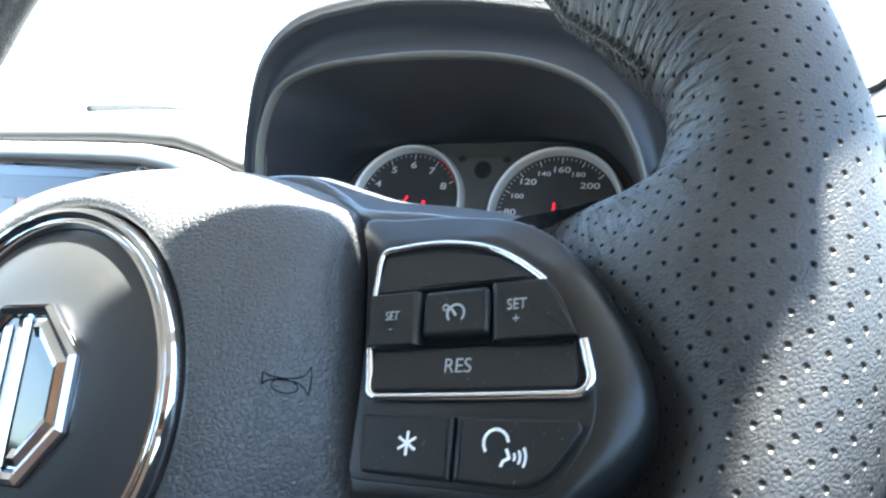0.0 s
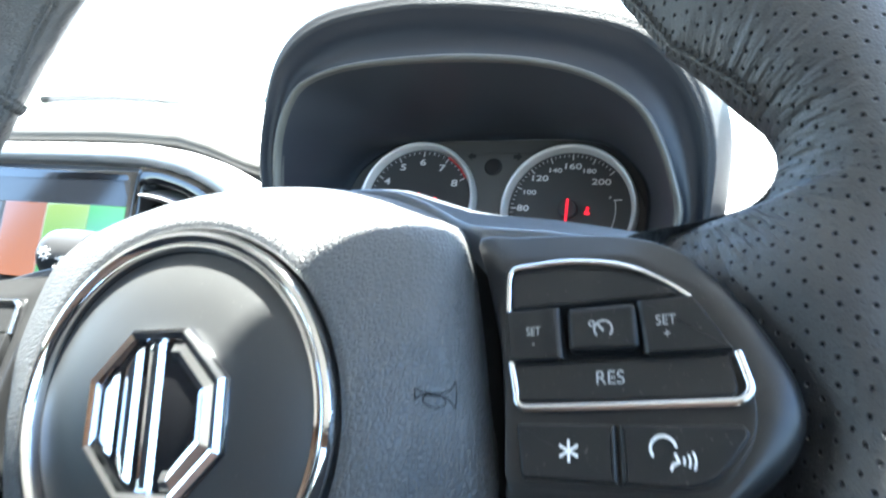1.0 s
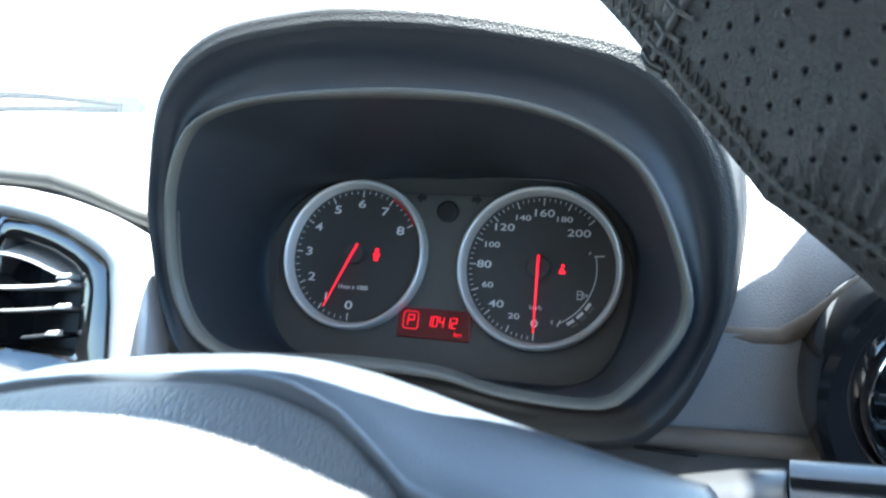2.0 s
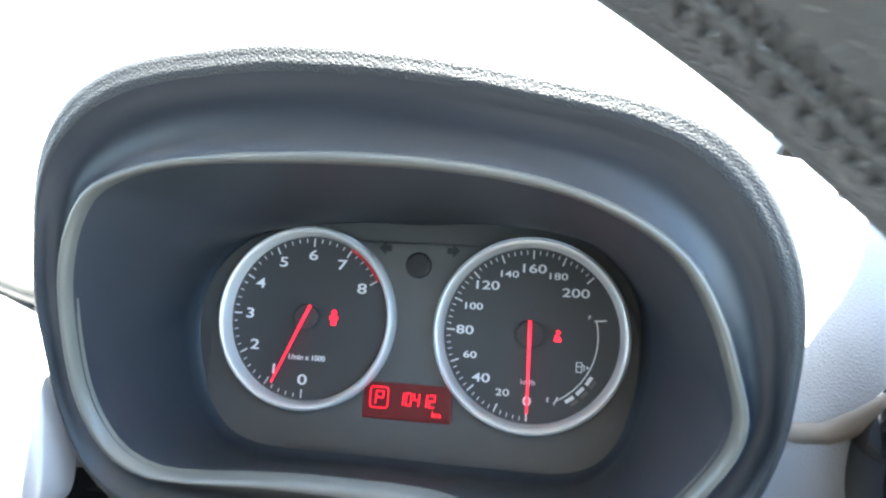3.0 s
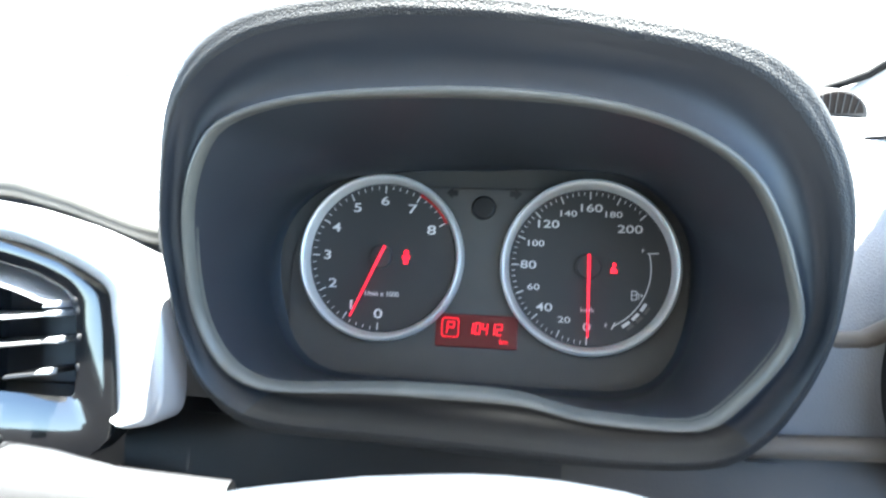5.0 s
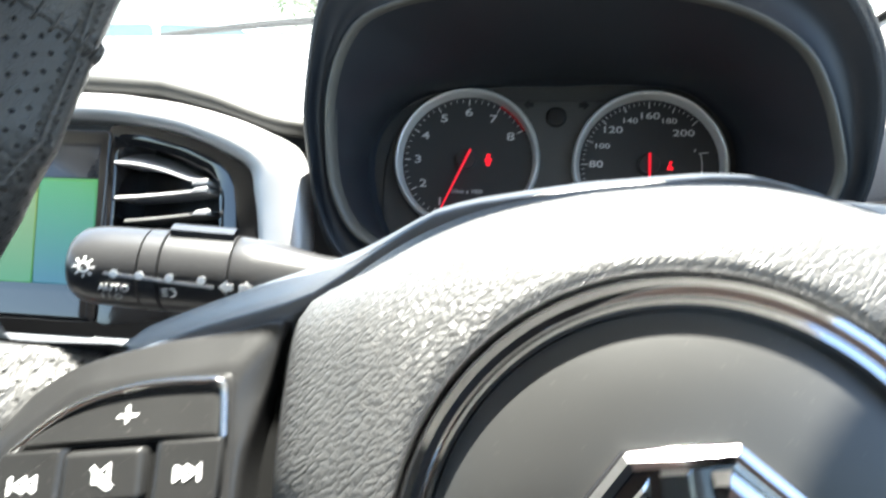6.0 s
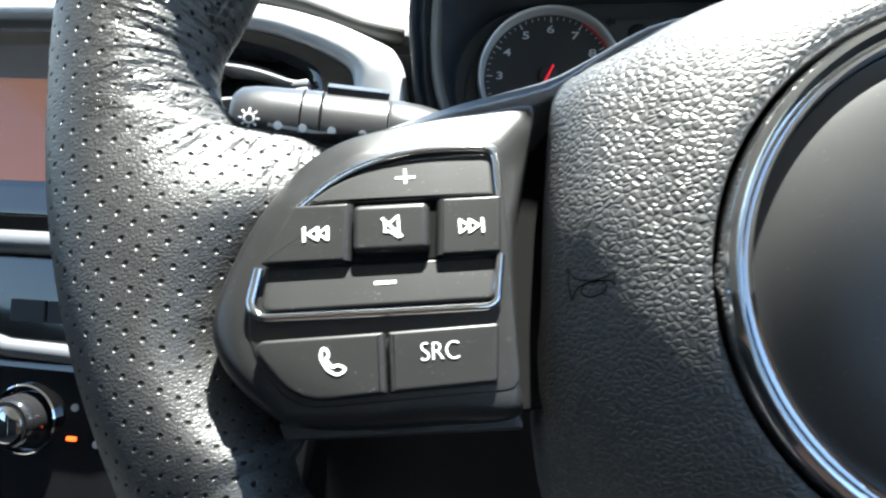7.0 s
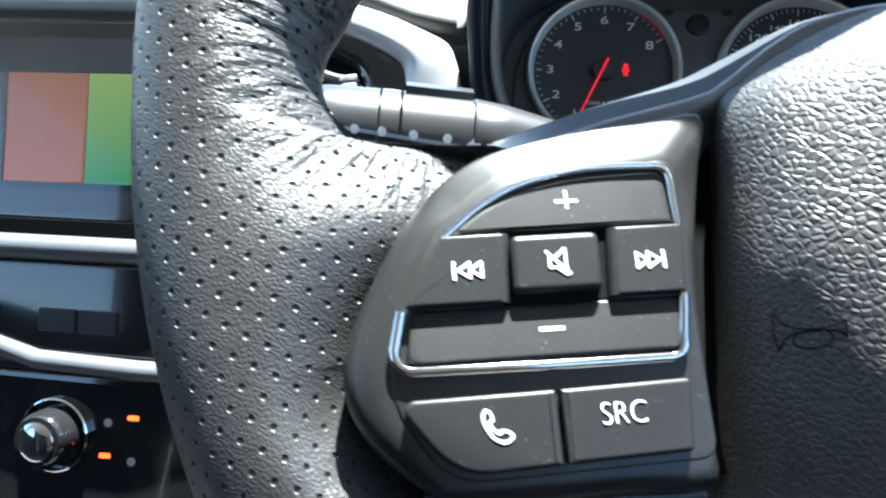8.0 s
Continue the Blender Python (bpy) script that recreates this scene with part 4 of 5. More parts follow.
# warning lamps: an upright figure-free belt sign and a triangle with a bar
part("warning_lamp", flat([circle(TX + 0.0132, TZ + 0.0030, 0.0013, 14), [(TX + 0.0112, TZ - 0.0004), (TX + 0.0152, TZ - 0.0004), (TX + 0.0152, TZ + 0.0014), (TX + 0.0112, TZ + 0.0014)], [(TX + 0.0120, TZ - 0.0030), (TX + 0.0144, TZ - 0.0030), (TX + 0.0144, TZ - 0.0006), (TX + 0.0120, TZ - 0.0006)]], 0.0001, 0.0001), WARN, tach, "lit red warning lamp", smooth=False)
part("warning_lamp", flat([circle(SX + 0.0126, SZ + 0.0018, 0.0009, 12), [(SX + 0.0108, SZ - 0.0024), (SX + 0.0140, SZ - 0.0024), (SX + 0.0140, SZ - 0.0012), (SX + 0.0124, SZ + 0.0008), (SX + 0.0112, SZ + 0.0002)]], 0.0001, 0.0001), WARN, speed, "lit red warning lamp", smooth=False)
# fuel scale
fuel = stroke(arc(SX - 0.002, SZ, 0.0322, 14, -62, 22), 0.0005) + stroke([(SX + 0.0285, SZ + 0.0078), (SX + 0.0335, SZ + 0.0083)], 0.0006) + stroke([(SX + 0.0120, SZ - 0.0302), (SX + 0.0135, SZ - 0.0270)], 0.0006)
part("fuel_scale", flat(fuel, 0.0002, 0.00008), DIALINK, speed, smooth=False)
for i, a in enumerate((-56, -46, -36)):
    c = arc(SX - 0.002, SZ, 0.0345, a, a + 6, 1)
    part("fuel_block", flat(stroke(c, 0.0016), 0.0001, 0.0001), DIALINK, speed, smooth=False)
# dim outer copies paint the reflection of the white blocks
for a in (-54, -45, -36):
    part("fuel_block", flat(stroke(arc(SX - 0.002, SZ, 0.0368, a, a + 5, 1), 0.0014), 0.0001, 0.0001), BLOCK_REFLECTION, speed, smooth=False)
for text, x, z in (("F", SX + 0.0262, SZ + 0.0092), ("E", SX + 0.0092, SZ - 0.0285)):
    writing(text, 0.0026, "numeral", DIALINK, speed, (x, 0.0001, z))
pump = stroke([(SX + 0.0212, SZ - 0.0152), (SX + 0.0212, SZ - 0.0110), (SX + 0.0236, SZ - 0.0110), (SX + 0.0236, SZ - 0.0152)], 0.0004, True) + stroke([(SX + 0.0216, SZ - 0.0128), (SX + 0.0232, SZ - 0.0128)], 0.0004) + stroke([(SX + 0.0236, SZ - 0.0118), (SX + 0.0246, SZ - 0.0122), (SX + 0.0246, SZ - 0.0146)], 0.0004) + [[(SX + 0.0256, SZ - 0.0122), (SX + 0.0268, SZ - 0.0130), (SX + 0.0256, SZ - 0.0138)]]
part("fuel_sign", flat(pump, 0.0002, 0.00008), DIALINK, speed, smooth=False)
# red display
lcd = part("display", plate(rounded([(-0.0358, -0.0182), (0.0066, -0.0180), (0.0064, -0.0012), (-0.0358, -0.0014)], 0.0012), 0.0002, 0.003, 0.0004), LCD, cluster, "small lit red display")
part("display_print", flat(stroke(rounded([(-0.0324, -0.0132), (-0.0238, -0.0132), (-0.0238, -0.0036), (-0.0324, -0.0036)], 0.0018, 4), 0.00042, True), 0.0001, 0.0001), LCDINK, lcd, smooth=False)
SEGMENTS = {"0": "abcdef", "1": "bc", "2": "abged", "4": "fgbc", "P": "efabg"}


def segments(sign, x, z, w, h):
    """One figure of a segment display, its lower left corner at x, z."""
    ends = {"a": ((0, 1), (1, 1)), "b": ((1, 1), (1, 0.5)), "c": ((1, 0.5), (1, 0)), "d": ((0, 0), (1, 0)), "e": ((0, 0), (0, 0.5)), "f": ((0, 0.5), (0, 1)), "g": ((0, 0.5), (1, 0.5))}
    out = []
    for k in SEGMENTS[sign]:
        out += stroke([(x + w * u + 0.0004 * v, z + h * v) for u, v in ends[k]], 0.00058)
    part("display_print", flat(out, 0.0001, 0.0001), LCDINK, lcd, smooth=False)


segments("P", -0.0298, -0.0112, 0.0034, 0.0056)
for k, sign in enumerate("10412"):
    segments(sign, -0.0190 + 0.0037 * k, -0.0110, 0.0024, 0.0054)
writing("km", 0.0036, "display_print", LCDINK, lcd, (-0.0004, 0.0001, -0.0143))
# reset knob and turn signal arrows
part("reset_knob", plate(circle(-0.0139, 0.0545, 0.0062, 32), -0.0010, 0.002, 0.0012), BLACK, cluster, "round black reset knob")
for d in (-1, 1):
    c = -0.0142 + d * 0.0164
    part("arrow_lamp", flat([[(c + d * 0.0035, 0.0622), (c, 0.0655), (c, 0.0637), (c - d * 0.0028, 0.0637), (c - d * 0.0028, 0.0607), (c, 0.0607), (c, 0.0589)]], 0.0012, 0.0002), BLACK, cluster, smooth=False)

# ---- dashboard ----
dash = thing("dashboard", AT, "grey vinyl dashboard with dark seam and silver trim", "dashboard")


def pad_front(x):
    """Front edge of the upper pad: depth and height."""
    y = float(np.interp(x, [-0.9, -0.30, -0.23, -0.198, -0.172, -0.160, -0.1445, -0.14, 0.118, 0.1195, 0.132, 0.150, 0.160, 0.176, 0.20, 0.26, 0.6], [0.243, 0.2425, 0.240, 0.2365, 0.236, 0.236, 0.245, 0.36, 0.36, 0.25, 0.246, 0.246, 0.243, 0.235, 0.236, 0.24, 0.26]))
    z = float(np.interp(x, [-0.9, -0.30, -0.23, -0.198, -0.172, -0.160, -0.1445, -0.14, 0.118, 0.1195, 0.132, 0.150, 0.160, 0.176, 0.20, 0.26, 0.6], [0.075, 0.0725, 0.0690, 0.0620, 0.0525, 0.0500, 0.0470, 0.10, 0.06, 0.012, 0.0135, 0.0150, 0.024, 0.046, 0.066, 0.072, 0.06]))
    return y, z


xs = [-0.9, -0.7, -0.5, -0.4] + sorted([-0.34 + 0.01 * i for i in range(61)] + [-0.1445, -0.1399, 0.118, 0.1196]) + [0.3, 0.4, 0.5, 0.6]
rows = []
for x in xs:
    y0, z0 = pad_front(x)
    ztop = float(np.interp(x, [0, 0.13, 0.2, 0.3], [0.104, 0.094, 0.085, 0.078]))
    row = [(x, y0 + 0.004, z0 - 0.006), (x, y0, z0 - 0.001), (x, y0 + 0.004, z0 + 0.004)]
    for t in (0.06, 0.14, 0.25, 0.4, 0.6, 0.8, 1.0):
        y = y0 + 0.004 + t * (0.66 - y0)
        z = z0 + 0.004 + (ztop - z0 - 0.004) * min(1.0, 1 - (1 - min(t * 2.2, 1)) ** 2) - 0.004 * t
        row.append((x, y, z))
    row.append((x, 0.67, 0.03))
    rows.append(row)
part("upper_pad", loft(rows, closed=False), PAD, dash, "pale grey grained upper pad", angle=70)
# dark seam under the pad
path = [(x, pad_front(x)[0] - 0.001, pad_front(x)[1] - 0.003) for x in xs if x < -0.15]
part("seam", tube([(x, y, z + 0.002) for x, y, z in path], 0.0058, 12), PIPING, dash, "dark padded seam", angle=80)
path = [(x, pad_front(x)[0] - 0.002, pad_front(x)[1] - 0.004) for x in xs if 0.115 < x < 0.25]
part("seam", tube(path, 0.0042, 10), PIPING_BROWN, dash, "brownish padded seam", angle=80)
# panel under the seam beside the hood, with a lower rail
EDGE = (0.1265, 0.1245, 0.117, 0.101, 0.098, 0.098)
bm = loft([[(e + (0.28 - e) * t, y, z) for e, (y, z) in zip(EDGE, ((0.241, 0.012), (0.2390, 0.004), (0.2360, -0.010), (0.2345, -0.030), (0.2345, -0.036), (0.245, -0.04)))] for t in (0, 0.2, 0.4, 0.7, 1)], closed=False)
part("side_panel", bm, PAD, dash, "grey grained lower panel", angle=70)
part("lower_rail", tube([(0.09, 0.232, -0.037), (0.15, 0.232, -0.033), (0.19, 0.232, -0.031), (0.28, 0.232, -0.031)], 0.0052, 10), PIPING_BROWN, dash, "brown lower rail", angle=80)
# one knee panel in two colours; the left part's shade is put into black
for xs_k, m_k, lab in (((-0.19, -0.1, 0.0, 0.03), BLACK, "left part of the knee panel, blackened as shade"), ((0.03, 0.1, 0.2, 0.45), TAN, "brown lower knee panel")):
    bm = loft([[(x, 0.240, -0.040), (x, 0.225, -0.06), (x, 0.205, -0.14), (x, 0.185, -0.25), (x, 0.22, -0.5)] for x in xs_k], closed=False)
    part("knee_panel", bm, m_k, dash, lab, angle=70)
bm = loft([[(x, 0.30, -0.075), (x, 0.25, -0.055), (x, 0.224, -0.038)] for x in (-0.15, -0.05, 0.05, 0.12)], closed=False)
part("column_shelf", bm, BLACK, dash)

# round outer vent
VC = (0.217, 0.0)
vent = thing("round_vent", AT @ Matrix.Translation((VC[0], 0.216, VC[1])), "round air vent with black ring and chrome inner ring", "air vent")
prof = [(0.061, 0.03), (0.0612, 0.002), (0.0595, -0.003), (0.056, -0.004), (0.047, 0.001), (0.0435, 0.003)]
part("outer_ring", loft([[(r * math.cos(2 * math.pi * i / 72), y, r * math.sin(2 * math.pi * i / 72)) for i in range(72)] for r, y in prof]), GLOSS, vent, "gloss black ring")
prof = [(0.0437, 0.006), (0.0432, 0.0), (0.0415, -0.0018), (0.0398, 0.0), (0.0392, 0.01)]
part("inner_ring", loft([[(r * math.cos(2 * math.pi * i / 72), y, r * math.sin(2 * math.pi * i / 72)) for i in range(72)] for r, y in prof]), CHROME, vent, "chrome inner ring")
part("vent_back", plate(circle(0, 0, 0.0435, 48), 0.02, 0.024, 0.0005), BLACK, vent)
for i in range(-3, 4):
    h = math.sqrt(0.038 ** 2 - (0.0105 * i) ** 2)
    part("slat", plate(rounded([(-h, 0.0105 * i - 0.0012), (h, 0.0105 * i - 0.0012), (h, 0.0105 * i + 0.0012), (-h, 0.0105 * i + 0.0012)], 0.0008, 2), 0.002, 0.016, 0.0006), BLACK, vent)

# ---- centre fascia with screen and vent, in its leaning plane ----
FA = AT @ Matrix.Translation((0, 0.2, 0)) @ Matrix.Rotation(-math.atan(0.35), 4, "X")
FK = math.sqrt(1 + 0.35 ** 2)
fascia = thing("centre_fascia", FA, "gloss black centre fascia in a satin silver frame", "dashboard panel")


def fz(pts):
    return [(x, z * FK) for x, z in pts]


outer = fz([(-0.62, 0.071), (-0.30, 0.0690), (-0.231, 0.0655), (-0.191, 0.0580), (-0.165, 0.0490), (-0.1500, 0.0410), (-0.1435, 0.0260), (-0.1410, 0.005), (-0.1400, -0.0144), (-0.1440, -0.0235), (-0.155, -0.0265)])
inner = fz([(-0.62, 0.054), (-0.30, 0.0530), (-0.2250, 0.0488), (-0.1950, 0.0412), (-0.1770, 0.0335), (-0.1705, 0.0275), (-0.1685, 0.018), (-0.1660, 0.0060), (-0.1632, -0.0194), (-0.1640, -0.0220), (-0.166, -0.0235)])


oc, ic = open_curve(outer, 60), open_curve(inner, 60)
rings = []
for a, b in zip(oc, ic):
    top = float(np.interp(a.y, [0.036, 0.048], [0.0, 1.0]))
    roll = [(0.06, 0.0075 * top - 0.0026), (0.2, 0.0045 * top - 0.0036), (0.5, 0.0008 * top - 0.0034), (0.8, -0.0014 * top - 0.0022), (0.94, -0.0004)]
    rings.append([(a.x, 0.016, a.y), (a.x, 0.011 * top, a.y)] + [(a.x + (b.x - a.x) * t, y, a.y + (b.y - a.y) * t) for t, y in roll] + [(b.x, 0.001, b.y), (b.x, 0.012, b.y)])
part("silver_frame", loft(rings, closed=False), SILVER, fascia, "satin silver frame", angle=70)
# black panel with a hole for the vent: a frame from two outlines
hole = rounded(fz([(-0.2470, -0.0170), (-0.1860, -0.0170), (-0.1880, 0.0180), (-0.1930, 0.0275), (-0.2120, 0.0350), (-0.2360, 0.0400), (-0.2470, 0.0385)]), 0.004, 4)
hc = (-0.216, 0.010)
n = 96


def rays(pts, c, n):
    out = []
    for i in range(n):
        a = -math.pi + 2 * math.pi * i / n
        d = Vector((math.cos(a), math.sin(a)))
        best = 0
        for k in range(len(pts)):
            p, q = Vector(pts[k - 1]) - Vector(c), Vector(pts[k]) - Vector(c)
            e = q - p
            den = d.x * e.y - d.y * e.x
            if abs(den) > 1e-12:
                s, u = (p.x * e.y - p.y * e.x) / den, (p.x * d.y - p.y * d.x) / den
                if s > 0 and -1e-9 <= u <= 1 + 1e-9:
                    best = max(best, s)
        out.append((c[0] + d.x * best, c[1] + d.y * best))
    return out


right_body = rounded(fz([(-0.2520, -0.052), (-0.175, -0.040), (-0.164, -0.030), (-0.1625, -0.018), (-0.1662, 0.0116), (-0.170, 0.029), (-0.195, 0.0415), (-0.225, 0.049), (-0.2520, 0.0508)]), 0.002, 3)
o1, h1 = rays(right_body, hc, n), rays(hole, hc, n)
fr = [[(x, y, z) for x, z in pts] for pts, y in ((o1, 0.012), (o1, 0.0008), (blend(o1, h1, 0.25), 0.0003), (blend(o1, h1, 0.8), 0.0010), (h1, 0.0025), (h1, 0.030))]
part("vent_surround", loft(fr), GLOSS, fascia, "gloss black vent surround", angle=50)
SLAT = mat("grey_slat_plastic", (0.10, 0.10, 0.10), 0.35, vary=0.08)
part("vent_back", plate(rounded([(-0.252, -0.018), (-0.182, -0.018), (-0.182, 0.044), (-0.252, 0.044)], 0.002), 0.028, 0.031, 0.0005), BLACK, fascia)
# slats are lightened from black to silver upwards; the sun is in their colours
for x0, z0, x1, z1, bow, rise, m_k, lab in ((-0.2465, 0.0312, -0.1932, 0.0232, 0.0030, 0.0090, SILVER, "broad silver vent slat"), (-0.2450, 0.0143, -0.1932, 0.0192, -0.0006, 0.0016, SILVER, "thin silver vent slat"), (-0.2385, 0.0020, -0.1918, 0.0074, -0.0004, 0.0010, SLAT, "grey vent slat"), (-0.2200, -0.0110, -0.1950, -0.0068, 0.0, 0.0006, BLACK, "black vent slat")):
    rings = []
    for k in range(15):
        t = k / 14
        x, z = x0 + (x1 - x0) * t, z0 + (z1 - z0) * t + bow * math.sin(math.pi * min(1.0, t + 0.2))
        rings.append([(x, -0.0002, z - 0.0010), (x, -0.0016, z - 0.0004), (x, -0.0014, z + 0.0006), (x, 0.0002, z + 0.0012), (x, 0.022, z + 0.0012 + rise * (1 - 0.85 * t)), (x, 0.022, z - 0.0010)])
    bm = loft(rings, cap=True)
    sl = part("vent_slat", bm, m_k, fascia, lab, angle=35)
    part("slat_tip", plate(rounded([(x1 - 0.0085, z1 - 0.0016), (x1 + 0.0004, z1 - 0.0010), (x1 + 0.0004, z1 + 0.0022), (x1 - 0.0060, z1 + 0.0012)], 0.0009, 3), -0.0028, 0.001, 0.0006), SILVER, sl, "pale slat tip")

# screen
screen_panel = part("screen_bezel", plate(rounded(fz([(-0.60, -0.050), (-0.253, -0.050), (-0.2500, 0.0472), (-0.60, 0.0500)]), 0.004), -0.0012, 0.012, 0.0012), GLOSS, fascia, "gloss black screen bezel")
SC = [("screen_tile", (-0.2900, -0.2550), (0.0, 0.10, 0.16), (0.06, 0.30, 0.07)), ("screen_tile", (-0.3340, -0.2900), (0.03, 0.20, 0.05), (0.22, 0.32, 0.08)), ("screen_tile", (-0.3800, -0.3340), (0.30, 0.10, 0.04), (0.24, 0.095, 0.055)), ("screen_tile", (-0.56, -0.3800), (0.05, 0.07, 0.09), (0.05, 0.06, 0.07))]
for name, (x0, x1), c_low, c_high in SC:
    m = mat("screen_light", c_high, 0.13, emit=0.0, vary=0.05)
    t = m.node_tree
    b = t.nodes["Principled BSDF"]
    co = t.nodes.new("ShaderNodeTexCoord")
    sep = t.nodes.new("ShaderNodeSeparateXYZ")
    t.links.new(co.outputs["Object"], sep.inputs[0])
    mr = t.nodes.new("ShaderNodeMapRange")
    mr.inputs["From Min"].default_value, mr.inputs["From Max"].default_value = -0.032, 0.025
    t.links.new(sep.outputs[2], mr.inputs["Value"])
    mx = t.nodes.new("ShaderNodeMix")
    mx.data_type = "RGBA"
    mx.inputs["A"].default_value, mx.inputs["B"].default_value = (*c_low, 1), (*c_high, 1)
    t.links.new(mr.outputs[0], mx.inputs["Factor"])
    t.links.new(mx.outputs["Result"], b.inputs["Emission Color"])
    b.inputs["Emission Strength"].default_value = 0.085
    b.inputs["Base Color"].links and t.links.remove(b.inputs["Base Color"].links[0])
    b.inputs["Base Color"].default_value = (0.01, 0.01, 0.012, 1)
    part(name, plate([(x0 + 0.0003, -0.0332), (x1 - 0.0003, -0.0332), (x1 - 0.0003, 0.0235), (x0 + 0.0003, 0.0235)], -0.0016, 0.0, 0.0001), m, screen_panel, "lit colour tile of the screen")
part("screen_band", plate([(-0.56, 0.0238), (-0.2553, 0.0238), (-0.2553, 0.0425), (-0.56, 0.0425)], -0.0016, 0.0, 0.0001), mat("dark_screen", (0.012, 0.014, 0.018), 0.08, emit=0.02), screen_panel, "dark glossy upper band of the screen")
# darker copy of SILVER; the shade on the lower bars is in its colour
SHADED_SILVER = mat("shaded_silver_trim", (0.095, 0.10, 0.11), 0.48, 0.3, vary=0.06)
# rows under the screen
part("silver_bar", tube([(-0.62, 0.0, -0.0672), (-0.40, 0.0, -0.0672), (-0.30, 0.0005, -0.0672), (-0.20, 0.006, -0.066)], 0.0066, 12), SHADED_SILVER, fascia, "satin silver cross bar", angle=80)
part("control_panel", plate(rounded([(-0.60, -0.122), (-0.24, -0.122), (-0.20, -0.10), (-0.20, -0.074), (-0.60, -0.074)], 0.008), 0.0, 0.02, 0.002), GLOSS, fascia, "gloss black control panel")
for x0 in (-0.400, -0.356, -0.3335):
    part("panel_button", plate(rounded([(x0, -0.1105), (x0 + 0.0212, -0.1105), (x0 + 0.0212, -0.0985), (x0, -0.0985)], 0.001), -0.0012, 0.004, 0.0006), BLACK, fascia)
part("silver_bar", tube([(-0.62, 0.0, -0.105), (-0.42, 0.0, -0.108), (-0.385, 0.0, -0.117), (-0.355, 0.0, -0.1255), (-0.30, 0.0, -0.1275), (-0.20, 0.004, -0.128)], 0.0052, 12), SHADED_SILVER, fascia, "curved satin silver bar", angle=80)
part("climate_panel", plate(rounded([(-0.60, -0.30), (-0.20, -0.30), (-0.18, -0.132), (-0.60, -0.132)], 0.008), 0.002, 0.02, 0.002), GLOSS, fascia, "black climate panel")
for kx in (-0.3440, -0.470):
    knob = part("climate_knob", tube([(kx, 0.004, -0.1640), (kx, -0.010, -0.1640), (kx, -0.0125, -0.1640)], [0.0150, 0.0140, 0.012], 40), GLOSS, fascia, "black rotary knob with chrome ring")
    part("knob_face", loft([[(kx + r * math.cos(2 * math.pi * i / 40), y, -0.1640 + r * math.sin(2 * math.pi * i / 40)) for i in range(40)] for r, y in ((0.0100, -0.0120), (0.0098, -0.0134), (0.0086, -0.0143), (0.0060, -0.0151), (0.0030, -0.0155), (0.0010, -0.0156))], cap=True), CHROME, knob, "bright knob face")
    part("knob_ring", loft([[(kx + r * math.cos(2 * math.pi * i / 60), y, -0.1640 + r * math.sin(2 * math.pi * i / 60)) for i in range(60)] for r, y in ((0.0192, 0.003), (0.0192, -0.001), (0.0184, -0.0016), (0.0177, -0.0006), (0.0176, 0.003))]), CHROME, knob, "thin chrome ring")
for x, z in ((-0.3020, -0.1525), (-0.3168, -0.1730)):
    led = bpy.data.materials.get("amber_lamp") or mat("amber_lamp", (1.0, 0.09, 0.012), 0.4, emit=0.45)
    part("indicator", plate(rounded([(x - 0.0030, z - 0.0012), (x + 0.0030, z - 0.0012), (x + 0.0030, z + 0.0012), (x - 0.0030, z + 0.0012)], 0.0008), 0.0012, 0.004, 0.0004), led, fascia, "lit amber indicator")
for x, z in ((-0.3158, -0.1560), (-0.3020, -0.1750)):
    part("indicator", plate(circle(x, z, 0.0022, 16), 0.0012, 0.004, 0.0004), ICONGREY, fascia)
part("fascia_side", loft([[(-0.198, 0.004, z), (-0.192, 0.010, z), (-0.190, 0.06, z)] for z in (-0.32, -0.13, -0.06)], closed=False), BLACK, fascia)

# ---- column, stalks ----
column = thing("steering_column", WHEEL, "black steering column shroud", "steering column")
part("shroud_top", tube([(0, 0.062, -0.004), (0, 0.09, -0.004), (0, 0.20, -0.002), (0, 0.26, 0.0)], [0.046, 0.052, 0.058, 0.058], 36, squash=0.8), BLACK, column, angle=60)
part("shroud_lower", tube([(0, 0.075, -0.03), (0, 0.12, -0.038), (0, 0.24, -0.04)], [0.045, 0.058, 0.062], 36), TAN, column, "brownish lower shroud", angle=60)


STALK = mat("satin_stalk_plastic", (0.022, 0.022, 0.023), 0.30, spec=0.5, grain=0.15, grain_scale=2500, depth=0.0001, dust=0.1)


part("column_cover", plate(rounded([(-0.05, -0.13), (0.118, -0.13), (0.126, -0.07), (0.118, -0.022), (-0.05, -0.022)], 0.012), 0.060, 0.13, 0.008), TAN, column, "brownish column cover under the spoke", angle=60)


